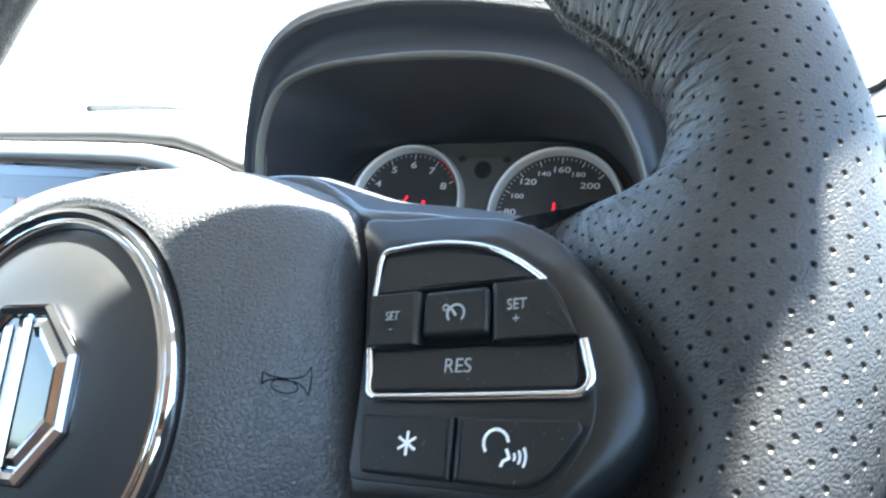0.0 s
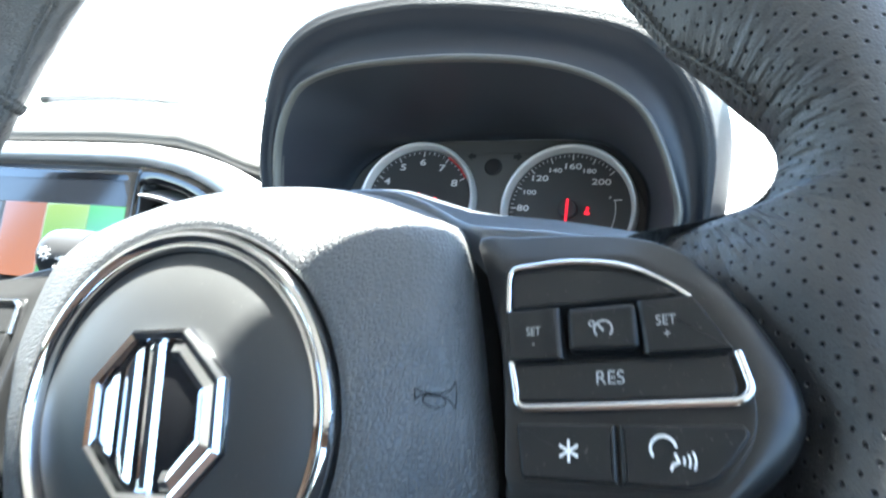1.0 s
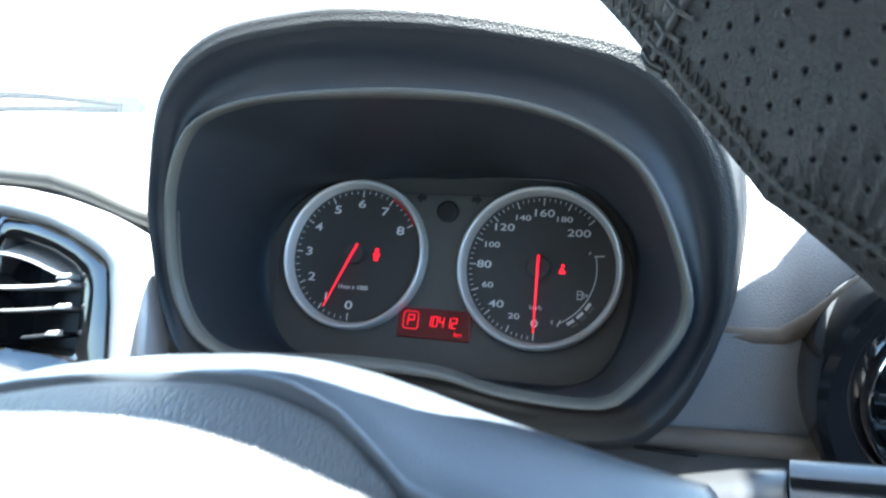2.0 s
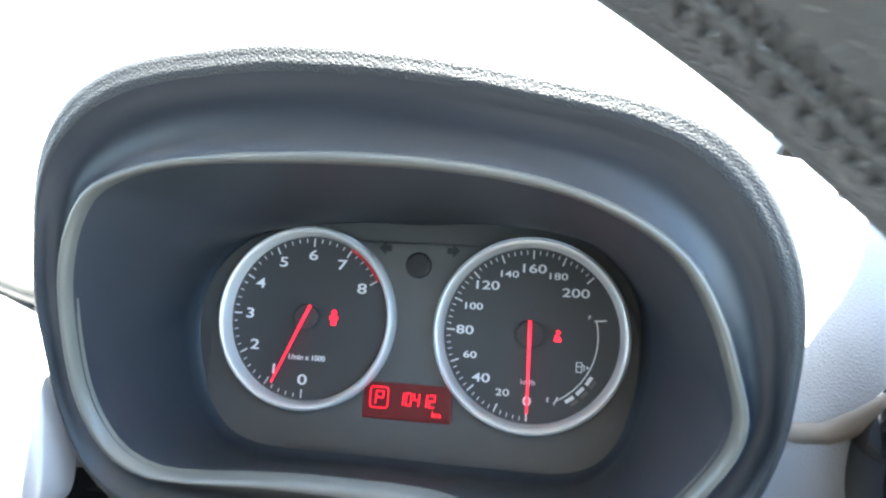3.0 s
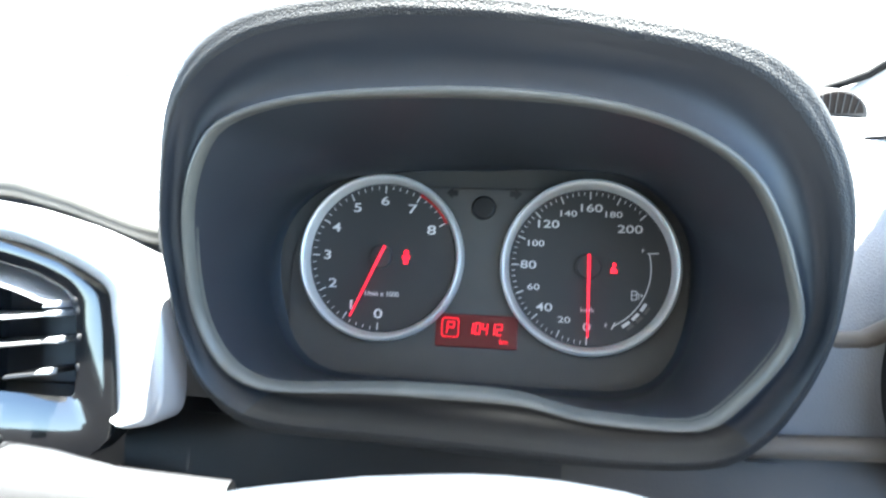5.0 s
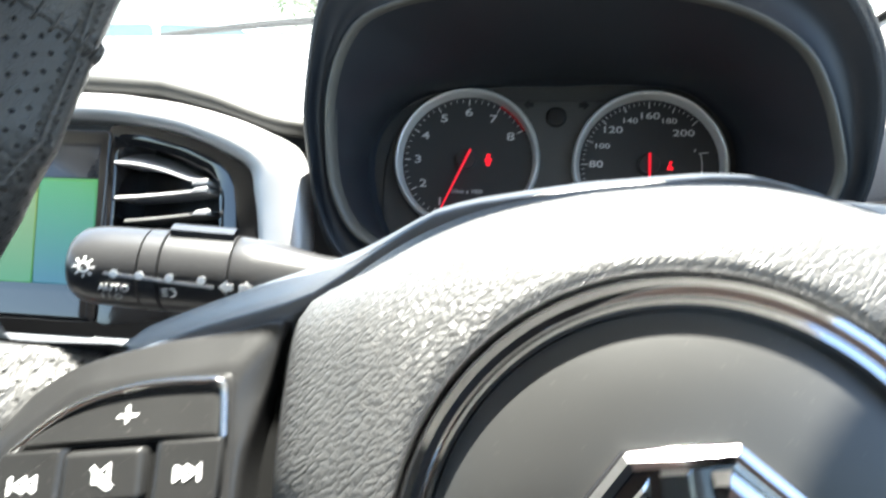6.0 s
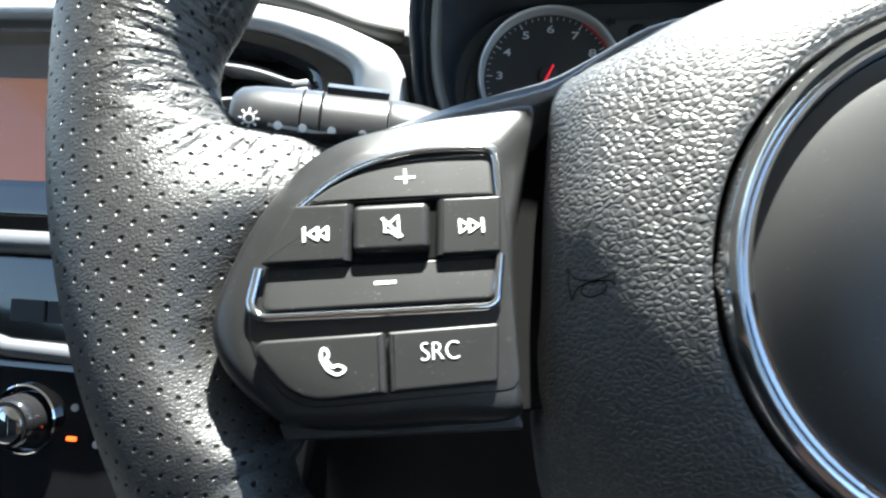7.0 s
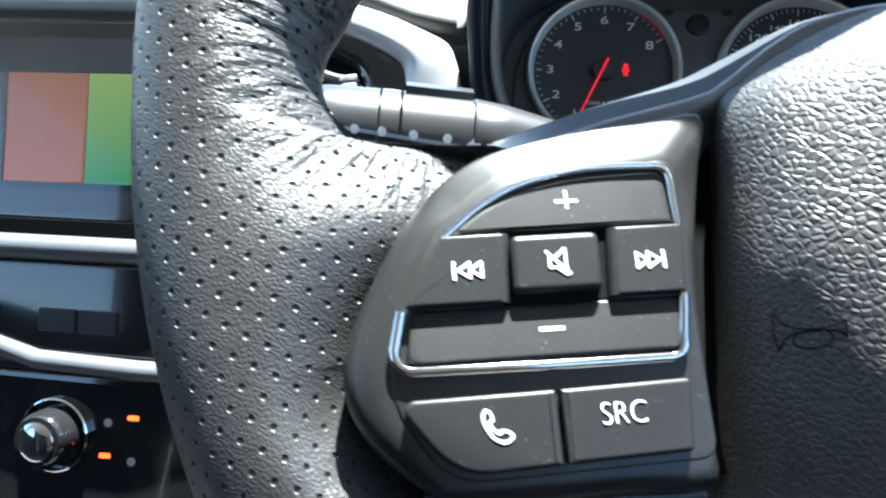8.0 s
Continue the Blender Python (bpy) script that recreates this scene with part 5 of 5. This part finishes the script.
def stalk(side):
    ob = thing("light_stalk" if side < 0 else "wiper_stalk", AT, "black %s stalk with white printed signs" % ("light switch" if side < 0 else "wiper"), "control stalk")
    if side < 0:
        tip, root = Vector((-0.1815, 0.0945, 0.0155)), Vector((-0.066, 0.1170, 0.0030))
    else:
        tip, root = Vector((0.1800, 0.0980, 0.0205)), Vector((0.050, 0.1250, -0.0060))
    d = (root - tip).normalized()
    L = (root - tip).length

    def at(s):
        return tuple(tip + d * s)
    part("stalk_body", tube([at(0), at(0.0008), at(0.003), at(0.008), at(0.014), at(0.0245)], [0.008, 0.0108, 0.0126, 0.0136, 0.0139, 0.0141], 28), STALK, ob, "rotating end knob", angle=50)
    part("collar", tube([at(0.0250), at(0.0252), at(0.0310), at(0.0312)], [0.0136, 0.0142, 0.0143, 0.0138], 28), STALK, ob, angle=50)
    part("collar", tube([at(0.0318), at(0.0320), at(0.0540), at(0.0542)], [0.0136, 0.0143, 0.0144, 0.0138], 28), STALK, ob, angle=50)
    part("stem", tube([at(0.0546), at(0.0555), at(0.066), at(0.084), at(L)], [0.0138, 0.0142, 0.0132, 0.0098, 0.0080], 28), STALK, ob, angle=50)
    face_n = Vector((0, -1, 0)) - d * Vector((0, -1, 0)).dot(d)
    face_n.normalize()
    upv = face_n.cross(d)
    upv = upv if upv.z > 0 else -upv

    def onto(x, y, z):
        """x along the stalk from the tip, z round it upwards, y off its skin."""
        r = 0.0144 - y
        a = z / 0.0144
        p = tip + d * x + (face_n * math.cos(a) + upv * math.sin(a)) * r
        return tuple(p)
    part("thumb_rib", loft([[onto(x, y, z) for y, z in ((0.001, 0.0190), (-0.0022, 0.0200), (-0.0028, 0.0235), (-0.0022, 0.0275), (0.001, 0.0285))] for x in (0.0325, 0.034, 0.0525, 0.0538)], closed=False), STALK, ob)
    if side < 0:
        part("sign", flat(stroke(circle(0.0085, 0.0045, 0.0016, 14), 0.0006, True) + [q for k in range(8) for q in stroke([(0.0085 + 0.0024 * math.cos(k * math.pi / 4), 0.0045 + 0.0024 * math.sin(k * math.pi / 4)), (0.0085 + 0.0033 * math.cos(k * math.pi / 4), 0.0045 + 0.0033 * math.sin(k * math.pi / 4))], 0.0006)], -0.0002, 0.00008, shape=onto), INK, ob, smooth=False)
        for x in (0.0180, 0.0262, 0.0358, 0.0462):
            part("sign", flat([circle(x, 0.0030, 0.0014, 14)], -0.0002, 0.00008, shape=onto), INK, ob, smooth=False)
        part("sign", flat(stroke([(0.0150, 0.0030), (0.050, 0.0010)], 0.0012), -0.0001, 0.00005, shape=onto), ICONGREY, ob, smooth=False)
        writing("AUTO", 0.0036, "sign", INK, ob, (0, 0, 0), shape=lambda a, b, c: onto(0.0178 + a, -0.0002 + b, -0.0020 + c))
        part("sign", flat(stroke([(0.0140, -0.0064), (0.0140, -0.0040)], 0.0005) + stroke([(0.0160, -0.0064), (0.0160, -0.0040)], 0.0005) + stroke(circle(0.019, -0.0052, 0.0011, 10), 0.0005, True), -0.0002, 0.00008, shape=onto), ICONGREY, ob, smooth=False)
        part("sign", flat(stroke(arc(0.0362, -0.0022, 0.0016, -90, 90, 8) + [(0.0362, -0.0006)], 0.0005) + [q for k in (-1, 0, 1) for q in stroke([(0.0335, -0.0022 + 0.0012 * k), (0.0352, -0.0022 + 0.0012 * k)], 0.0004)], -0.0002, 0.00008, shape=onto), INK, ob, smooth=False)
        for s in (-1, 1):
            c = 0.0575 + s * 0.0030
            part("sign", flat([[(c + s * 0.0026, 0.0014), (c, 0.0038), (c, 0.0026), (c - s * 0.0020, 0.0026), (c - s * 0.0020, 0.0002), (c, 0.0002), (c, -0.0010)]], -0.0004, 0.00008, shape=lambda x, y, z: onto(x, y + (0.0006 if x > 0.06 else 0.0002), z)), INK, ob, smooth=False)
        part("sign", flat(stroke(arc(0.0585, -0.0034, 0.0014, -90, 90, 8), 0.0005) + [q for k in (-1, 0, 1) for q in stroke([(0.0555, -0.0034 + 0.0011 * k), (0.0572, -0.0034 + 0.0011 * k)], 0.0004)], -0.0002, 0.00008, shape=onto), INK, ob, smooth=False)
    else:
        part("sign", flat([[(0.052, 0.004), (0.055, 0.009), (0.058, 0.004)], [(0.0542, 0.001), (0.0558, 0.001), (0.0558, 0.004), (0.0542, 0.004)]], -0.0004, 0.00008, shape=onto), INK, ob, smooth=False)
    return ob


stalk(-1)
stalk(1)

# ---- key in the ignition ----
key = thing("ignition_key", AT @ Matrix.Translation((0.137, 0.085, -0.042)), "key with a teal tag in the ignition lock", "key")
part("lock", tube([(-0.03, 0.03, 0.0), (-0.012, 0.0, 0.0), (-0.008, -0.006, 0.0)], [0.014, 0.014, 0.012], 28), BLACK, key)
part("key_blade", tube([(-0.010, -0.002, 0), (0.0, -0.02, 0)], [0.003, 0.003], 10), CHROME, key)
part("key_head", plate(rounded([(-0.013, -0.010), (0.013, -0.010), (0.013, 0.010), (-0.013, 0.010)], 0.005), -0.030, -0.020, 0.002), mat("teal_plastic", (0.01, 0.22, 0.20), 0.3), key, "teal key head")
part("key_ring", tube([(0.014 + 0.008 * math.cos(a * math.pi / 12), -0.025, -0.004 + 0.008 * math.sin(a * math.pi / 12)) for a in range(24)], 0.0012, 8, True), CHROME, key)

# ---- tweeter pod by the windscreen pillar ----
tw = thing("tweeter_pod", AT @ Matrix.Translation((0.205, 0.45, 0.082)), "small half-round grey grille by the windscreen pillar", "speaker")
part("shell", plate([(0.0215 * math.cos(a * math.pi / 20), 0.0185 * math.sin(a * math.pi / 20)) for a in range(21)], 0.0, 0.03, 0.002), BLACK, tw)
GRILLE = mat("dark_brown_grille", (0.010, 0.008, 0.007), 0.7, spec=0.12, grain=0.3, grain_scale=900)
part("grille", plate([(0.018 * math.cos(a * math.pi / 20), 0.0025 + 0.0145 * math.sin(a * math.pi / 20)) for a in range(21)], -0.0012, 0.002, 0.0006), GRILLE, tw, "ribbed brown-grey grille")
for i in range(-3, 4):
    part("rib", tube([(0.004 * i, -0.0018, 0.003), (0.0046 * i, -0.0018, 0.003 + 0.0135 * math.sqrt(1 - (i / 4.2) ** 2))], 0.0004, 5), BLACK, tw, clean=False)

# ---- the cabin ----
DECK = mat("painted_bonnet", (0.55, 0.56, 0.57), 0.25, 0.3, vary=0.05, coat=0.6)
RUBBER = mat("black_rubber", (0.006, 0.006, 0.006), 0.8, spec=0.2, grain=0.3, grain_scale=500)


def slab(name, corners, thick, material, label="", kind="structure", category="", parent=None):
    """A slab over four corners, thickened away from the cabin."""
    c = [Vector(p) for p in corners]
    nrm = (c[1] - c[0]).cross(c[3] - c[0]).normalized() * thick
    bm = bmesh.new()
    a = [bm.verts.new(p) for p in c]
    b = [bm.verts.new(p + nrm) for p in c]
    bm.faces.new(a)
    bm.faces.new(b[::-1])
    for i in range(4):
        bm.faces.new((a[i - 1], b[i - 1], b[i], a[i]))
    ob = part(name, bm, material, parent, smooth=False)
    if parent is None:
        ob.matrix_world = AT
        tagged(ob, label, category, "", kind)
    return ob


def beam(name, path, r, material, label, squash=1.0):
    ob = part(name, tube(path, r, 16, squash=squash), material, angle=60)
    ob.matrix_world = AT
    return tagged(ob, label, "car pillar", "", "structure")


HEAD_Y, HEAD_Z = 0.1065, 0.56
PIL = [(0.20, 0.50, 0.045), (0.241, 0.487, 0.068), (0.273, 0.475, 0.092), (0.320, 0.43, 0.140), (0.390, 0.33, 0.235), (0.455, 0.10, 0.385), (0.49, -0.05, 0.47), (0.50, -0.25, 0.58)]
beam("pillar_right", PIL, 0.042, LINER, "pale trimmed windscreen pillar")
beam("windscreen_seal", [(0.195, 0.475, 0.096), (0.2161, 0.470, 0.1035), (0.2289, 0.466, 0.1094), (0.2408, 0.462, 0.1190), (0.2482, 0.458, 0.1265), (0.285, 0.435, 0.172), (0.350, 0.345, 0.262)], 0.0030, RUBBER, "black rubber seal along the pillar trim")
beam("pillar_left", [(-0.74 - x, y, z) for x, y, z in PIL], 0.042, LINER, "pale trimmed windscreen pillar")
slab("ceiling", [(-1.23, HEAD_Y, HEAD_Z), (-1.23, -1.6, 0.64), (0.49, -1.6, 0.64), (0.49, HEAD_Y, HEAD_Z)], -0.03, LINER, "pale cloth headliner", category="ceiling")
# unseen and windowless, added to keep bright sky out of the chrome
slab("wall_rear", [(-1.2, -1.6, -0.7), (0.55, -1.6, -0.7), (0.48, -1.6, 0.62), (-1.2, -1.6, 0.62)], -0.03, CLOTH, "unseen dark wall closing the rear of the cabin against light", category="wall")
slab("wall_right", [(0.50, -1.6, -0.7), (0.50, 0.9, -0.7), (0.50, 0.9, 0.03), (0.50, -1.6, 0.10)], 0.04, CLOTH, "dark door trim below the side window", category="wall")
slab("wall_left", [(-1.22, 0.9, -0.7), (-1.22, -1.6, -0.7), (-1.22, -1.6, 0.14), (-1.22, 0.9, 0.03)], 0.04, CLOTH, "dark door trim below the far side window", category="wall")
slab("pillar_left", [(-1.22, -0.30, 0.083), (-1.22, -0.44, 0.089), (-1.22, -0.50, 0.60), (-1.22, -0.38, 0.60)], 0.04, CLOTH, "dark trim between the far side windows", category="wall")
slab("pillar_left_rear", [(-1.22, -1.20, 0.122), (-1.22, -1.6, 0.14), (-1.22, -1.6, 0.62), (-1.22, -1.05, 0.60)], 0.04, CLOTH, "dark trim behind the far rear window", category="wall")
slab("floor", [(-1.22, -1.6, -0.62), (0.50, -1.6, -0.62), (0.50, 1.0, -0.62), (-1.22, 1.0, -0.62)], -0.03, CLOTH, "dark carpeted floor", category="floor")
slab("bulkhead", [(-1.22, 0.69, -0.62), (0.50, 0.69, -0.62), (0.50, 0.69, 0.05), (-1.22, 0.69, 0.05)], -0.02, BLACK, "black bulkhead under the windscreen", category="wall")
wind = slab("windscreen", [(-1.04, 0.70, 0.06), (0.30, 0.70, 0.06), (0.46, HEAD_Y, HEAD_Z), (-1.20, HEAD_Y, HEAD_Z)], 0.004, GLASS, "clear windscreen glass", category="window")
wind.visible_shadow = False

# outlet slot in the dash top, a black slab coloured as its inner shade
slab("outlet_slot", [(0.180, 0.3435, 0.0803), (0.26, 0.330, 0.0858), (0.26, 0.352, 0.0863), (0.182, 0.346, 0.0806)], 0.0015, VOID, parent=dash)

# driver seat, unseen; its brown is set to bounce warm light forward
SEAT = mat("brown_seat_cloth", (0.30, 0.19, 0.13), 0.9, grain=0.6, grain_scale=900)
seat = thing("driver_seat", AT @ Matrix.Translation((0, -0.62, -0.62)), "unseen driver seat, brown to bounce warm light", "seat")
part("cushion", plate(rounded([(-0.25, 0.0), (0.25, 0.0), (0.25, 0.30), (-0.25, 0.30)], 0.05), -0.20, 0.34, 0.05), SEAT, seat)
part("backrest", plate(rounded([(-0.25, 0.26), (0.25, 0.26), (0.22, 0.92), (-0.22, 0.92)], 0.06), -0.32, -0.20, 0.04), SEAT, seat)
part("headrest", plate(rounded([(-0.12, 0.90), (0.12, 0.90), (0.11, 1.10), (-0.11, 1.10)], 0.04), -0.32, -0.23, 0.03), SEAT, seat)

# wipers and bonnet
for x0, x1 in ((-1.10, -0.69), (-0.10, -0.555)):
    w = thing("windscreen_wiper", AT, "black wiper resting at the foot of the windscreen", "wiper", "windscreen wipers")
    n = 10
    part("arm", tube([(x0 + (x1 - x0) * i / n, 0.78 - 0.01 * i / n, 0.136 - 0.020 * i / n + 0.008 * math.sin(math.pi * i / n)) for i in range(n + 1)], [0.008 - 0.0045 * i / n for i in range(n + 1)], 8), RUBBER, w)
    part("blade", tube([(x0 + (x1 - x0) * i / n, 0.765, 0.110 + 0.003 * math.sin(math.pi * i / n)) for i in range(n + 1)], 0.005, 8), RUBBER, w)
cowl = slab("cowl", [(-1.25, 0.735, 0.1045), (0.45, 0.735, 0.1045), (0.45, 0.82, 0.098), (-1.25, 0.82, 0.098)], -0.05, DECK, "pale scuttle panel under the wipers", category="car body")
bonnet = part("bonnet", loft([[(-1.35 + 0.2 * i, y, z + 0.05 * math.sin(math.pi * min(max((i + 0.0) / 10, 0), 1))) for i in range(11)] for y, z in ((0.80, 0.02), (1.1, 0.01), (1.5, -0.04), (1.75, -0.14), (1.85, -0.45))], closed=False), DECK)
bonnet.matrix_world = AT
tagged(bonnet, "pale grey painted bonnet ahead of the windscreen", "car bonnet", "", "structure")

# ---- outside ----
ASPHALT = mat("sunlit_paving", (0.22, 0.215, 0.20), 0.9, vary=0.2, vary_scale=2.0, grain=0.5, grain_scale=90, depth=0.004)
bm = bmesh.new()
vs = [bm.verts.new((x, y, 0)) for x, y in ((-400, -400), (400, -400), (400, 400), (-400, 400))]
bm.faces.new(vs)
ground = tagged(part("ground", bm, ASPHALT, smooth=False), "sunlit pale paved car park", "ground", "", "structure")


def parked_car(x, y, turn, paint, label):
    c = thing("parked_car", Matrix.Translation((x, y, 0)) @ Matrix.Rotation(radians(turn), 4, "Z"), label, "car", "parked cars")
    P = mat("car_paint", paint, 0.25, vary=0.05, coat=0.8)
    prof = [(-2.05, 0.35), (2.0, 0.30), (2.08, 0.55), (1.98, 0.74), (1.15, 0.92), (-1.9, 0.98), (-2.1, 0.7)]
    rings = [[(px * s, w, 0.62 + (pz - 0.62) * q) for px, pz in rounded(prof, 0.10, 3)] for w, s, q in ((-0.86, 0.985, 0.93), (-0.80, 1, 1), (0.80, 1, 1), (0.86, 0.985, 0.93))]
    bm = loft(rings, cap=True)
    bm.verts.ensure_lookup_table()
    bm.faces.new([bm.verts[i] for i in range(len(rings[0]))])
    part("body", bm, P, c, angle=35)
    top = [(-1.75, 0.96), (1.05, 0.93), (0.35, 1.42), (-1.25, 1.46)]
    rings = [[(px * s, w, pz) for px, pz in rounded(top, 0.10, 3)] for w, s in ((-0.70, 0.97), (-0.66, 1), (0.66, 1), (0.70, 0.97))]
    bm = loft(rings, cap=True)
    bm.verts.ensure_lookup_table()
    bm.faces.new([bm.verts[i] for i in range(len(rings[0]))])
    part("cabin", bm, P, c, angle=35)
    G = mat("car_window", (0.03, 0.09, 0.11), 0.05, coat=1.0)
    for w in (-0.704, 0.690):
        part("window", plate(rounded([(-1.30, 1.0), (-0.42, 1.0), (-0.42, 1.38), (-1.12, 1.38)], 0.05), w, w + 0.014, 0.004), G, c)
        part("window", plate(rounded([(-0.36, 1.0), (0.80, 1.0), (0.30, 1.36), (-0.36, 1.38)], 0.05), w, w + 0.014, 0.004), G, c)
    for px, pz, a in ((0.72, 1.18, 0), (-1.55, 1.22, 1)):
        d = 1 if a == 0 else -1
        rr = [[(px + d * (0.32 - 0.62 * t) * 0.9 + d * 0.02, w, 1.0 + 0.38 * t) for w in (-0.56, 0.56)] for t in (0.0, 1.0)]
        bm = loft(rr, closed=False)
        bmesh.ops.solidify(bm, geom=bm.faces[:], thickness=0.01)
        part("window", bm, G, c, smooth=False)
    for wx in (-1.28, 1.28):
        for wy in (-0.80, 0.80):
            wh_ = part("wheel", tube([(wx, wy - 0.10, 0.31), (wx, wy + 0.10, 0.31)], 0.31, 28), RUBBER, c, angle=50)
            part("rim", tube([(wx, wy - 0.105, 0.31), (wx, wy + 0.105, 0.31)], 0.20, 20), SILVER, wh_, angle=50)
    for wy in (-0.62, 0.62):
        part("tail_lamp", plate(rounded([(wy - 0.14, 0.66), (wy + 0.14, 0.66), (wy + 0.14, 0.86), (wy - 0.14, 0.86)], 0.03), -0.03, 0.03, 0.01, lambda a, b, q: (-2.06 + b, a, q)), mat("red_lamp", (0.5, 0.02, 0.02), 0.2), c, "red tail lamp")
    return c


parked_car(-3.1, 6.0, 12, (0.75, 0.76, 0.76), "white parked hatchback beyond the windscreen")
parked_car(-9.0, 10.2, -4, (0.60, 0.61, 0.62), "silver parked car beyond the windscreen")
parked_car(-1.0, 14.0, 2, (0.78, 0.78, 0.77), "white parked car beyond the windscreen")

BARK = mat("bark", (0.10, 0.08, 0.06), 0.9, grain=0.8, grain_scale=40, depth=0.01)
LEAF = mat("leaves", (0.05, 0.08, 0.018), 0.6, vary=0.4, vary_scale=1.5)


def tree(x, y, h, seed):
    rnd = random.Random(seed)
    t = thing("tree", Matrix.Translation((x, y, 0)), "leafy green tree behind the parked cars", "tree")
    bm = tube([(0, 0, 0), (0.05, 0, h * 0.25), (-0.05, 0.05, h * 0.5), (0, 0, h * 0.8)], [0.16, 0.13, 0.09, 0.03], 10)
    limbs = []
    for k in range(9):
        a, z = rnd.uniform(0, 6.28), h * rnd.uniform(0.3, 0.65)
        e = (h * 0.28 * math.cos(a), h * 0.28 * math.sin(a), z + h * rnd.uniform(0.1, 0.28))
        limbs.append(e)
        tube([(0, 0, z), (e[0] * 0.5, e[1] * 0.5, z + (e[2] - z) * 0.6), e], [0.06, 0.04, 0.015], 6, bm=bm)
    part("trunk", bm, BARK, t, clean=False)
    verts, faces = [], []
    for k in range(2600):
        e = rnd.choice(limbs)
        p = Vector(e) + Vector((rnd.gauss(0, 1), rnd.gauss(0, 1), rnd.gauss(0, 0.8))) * h * 0.085
        s = rnd.uniform(0.05, 0.12)
        q = Euler((rnd.uniform(0, 6), rnd.uniform(0, 6), rnd.uniform(0, 6))).to_matrix()
        b0 = len(verts)
        verts += [tuple(p + q @ Vector(v) * s) for v in ((-1, 0, 0), (0, -0.45, 0.1), (1, 0, 0), (0, 0.45, 0.1))]
        faces.append((b0, b0 + 1, b0 + 2, b0 + 3))
    me = bpy.data.meshes.new("crown")
    me.from_pydata(verts, [], faces)
    me.materials.append(LEAF)
    ob = new("crown", me)
    ob.parent = t
    return t


tree(-6.5, 19.0, 4.6, 3)

# unseen panels under the windscreen header, added to cast the sun shadows
blocker = thing("sun_blocker", AT @ Matrix.Translation((0, 0, 0.40)), "unseen pale panels added under the roof edge to shape sun shadows", "sun visor")
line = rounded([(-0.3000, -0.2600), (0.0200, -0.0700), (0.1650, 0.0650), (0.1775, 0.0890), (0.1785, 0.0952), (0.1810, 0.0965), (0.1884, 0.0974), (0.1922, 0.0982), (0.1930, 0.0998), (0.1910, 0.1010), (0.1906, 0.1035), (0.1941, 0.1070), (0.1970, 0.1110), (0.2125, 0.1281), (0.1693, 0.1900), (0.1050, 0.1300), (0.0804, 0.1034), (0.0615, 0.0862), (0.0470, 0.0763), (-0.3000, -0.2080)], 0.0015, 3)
part("panel", plate(line, -0.003, 0.003, 0.001, lambda x, y, z: (x, z, -y)), LINER, blocker)
# added piece that bounds the sun patch on the right grip
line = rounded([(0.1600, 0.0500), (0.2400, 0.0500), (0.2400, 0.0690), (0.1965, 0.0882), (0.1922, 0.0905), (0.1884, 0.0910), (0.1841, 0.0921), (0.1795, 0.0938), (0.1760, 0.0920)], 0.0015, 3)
part("panel_edge", plate(line, -0.0025, 0.0025, 0.0008, lambda x, y, z: (x, z, -y)), LINER, blocker)
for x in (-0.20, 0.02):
    part("bracket", tube([(x, 0.03, 0.0), (x, 0.028, 0.08), (x, 0.0, 0.165)], 0.006, 10), LINER, blocker)
# unseen flap added only to shade the right dash pad
part("pad_shade_flap", plate(rounded([(0.150, 0.165), (0.33, 0.165), (0.34, 0.395), (0.215, 0.395), (0.1937, 0.3484), (0.168, 0.336), (0.150, 0.326)], 0.006, 3), -0.004, 0.004, 0.002, lambda x, y, z: (x, z, -y - 0.36 * (z - 0.15))), LINER, blocker)
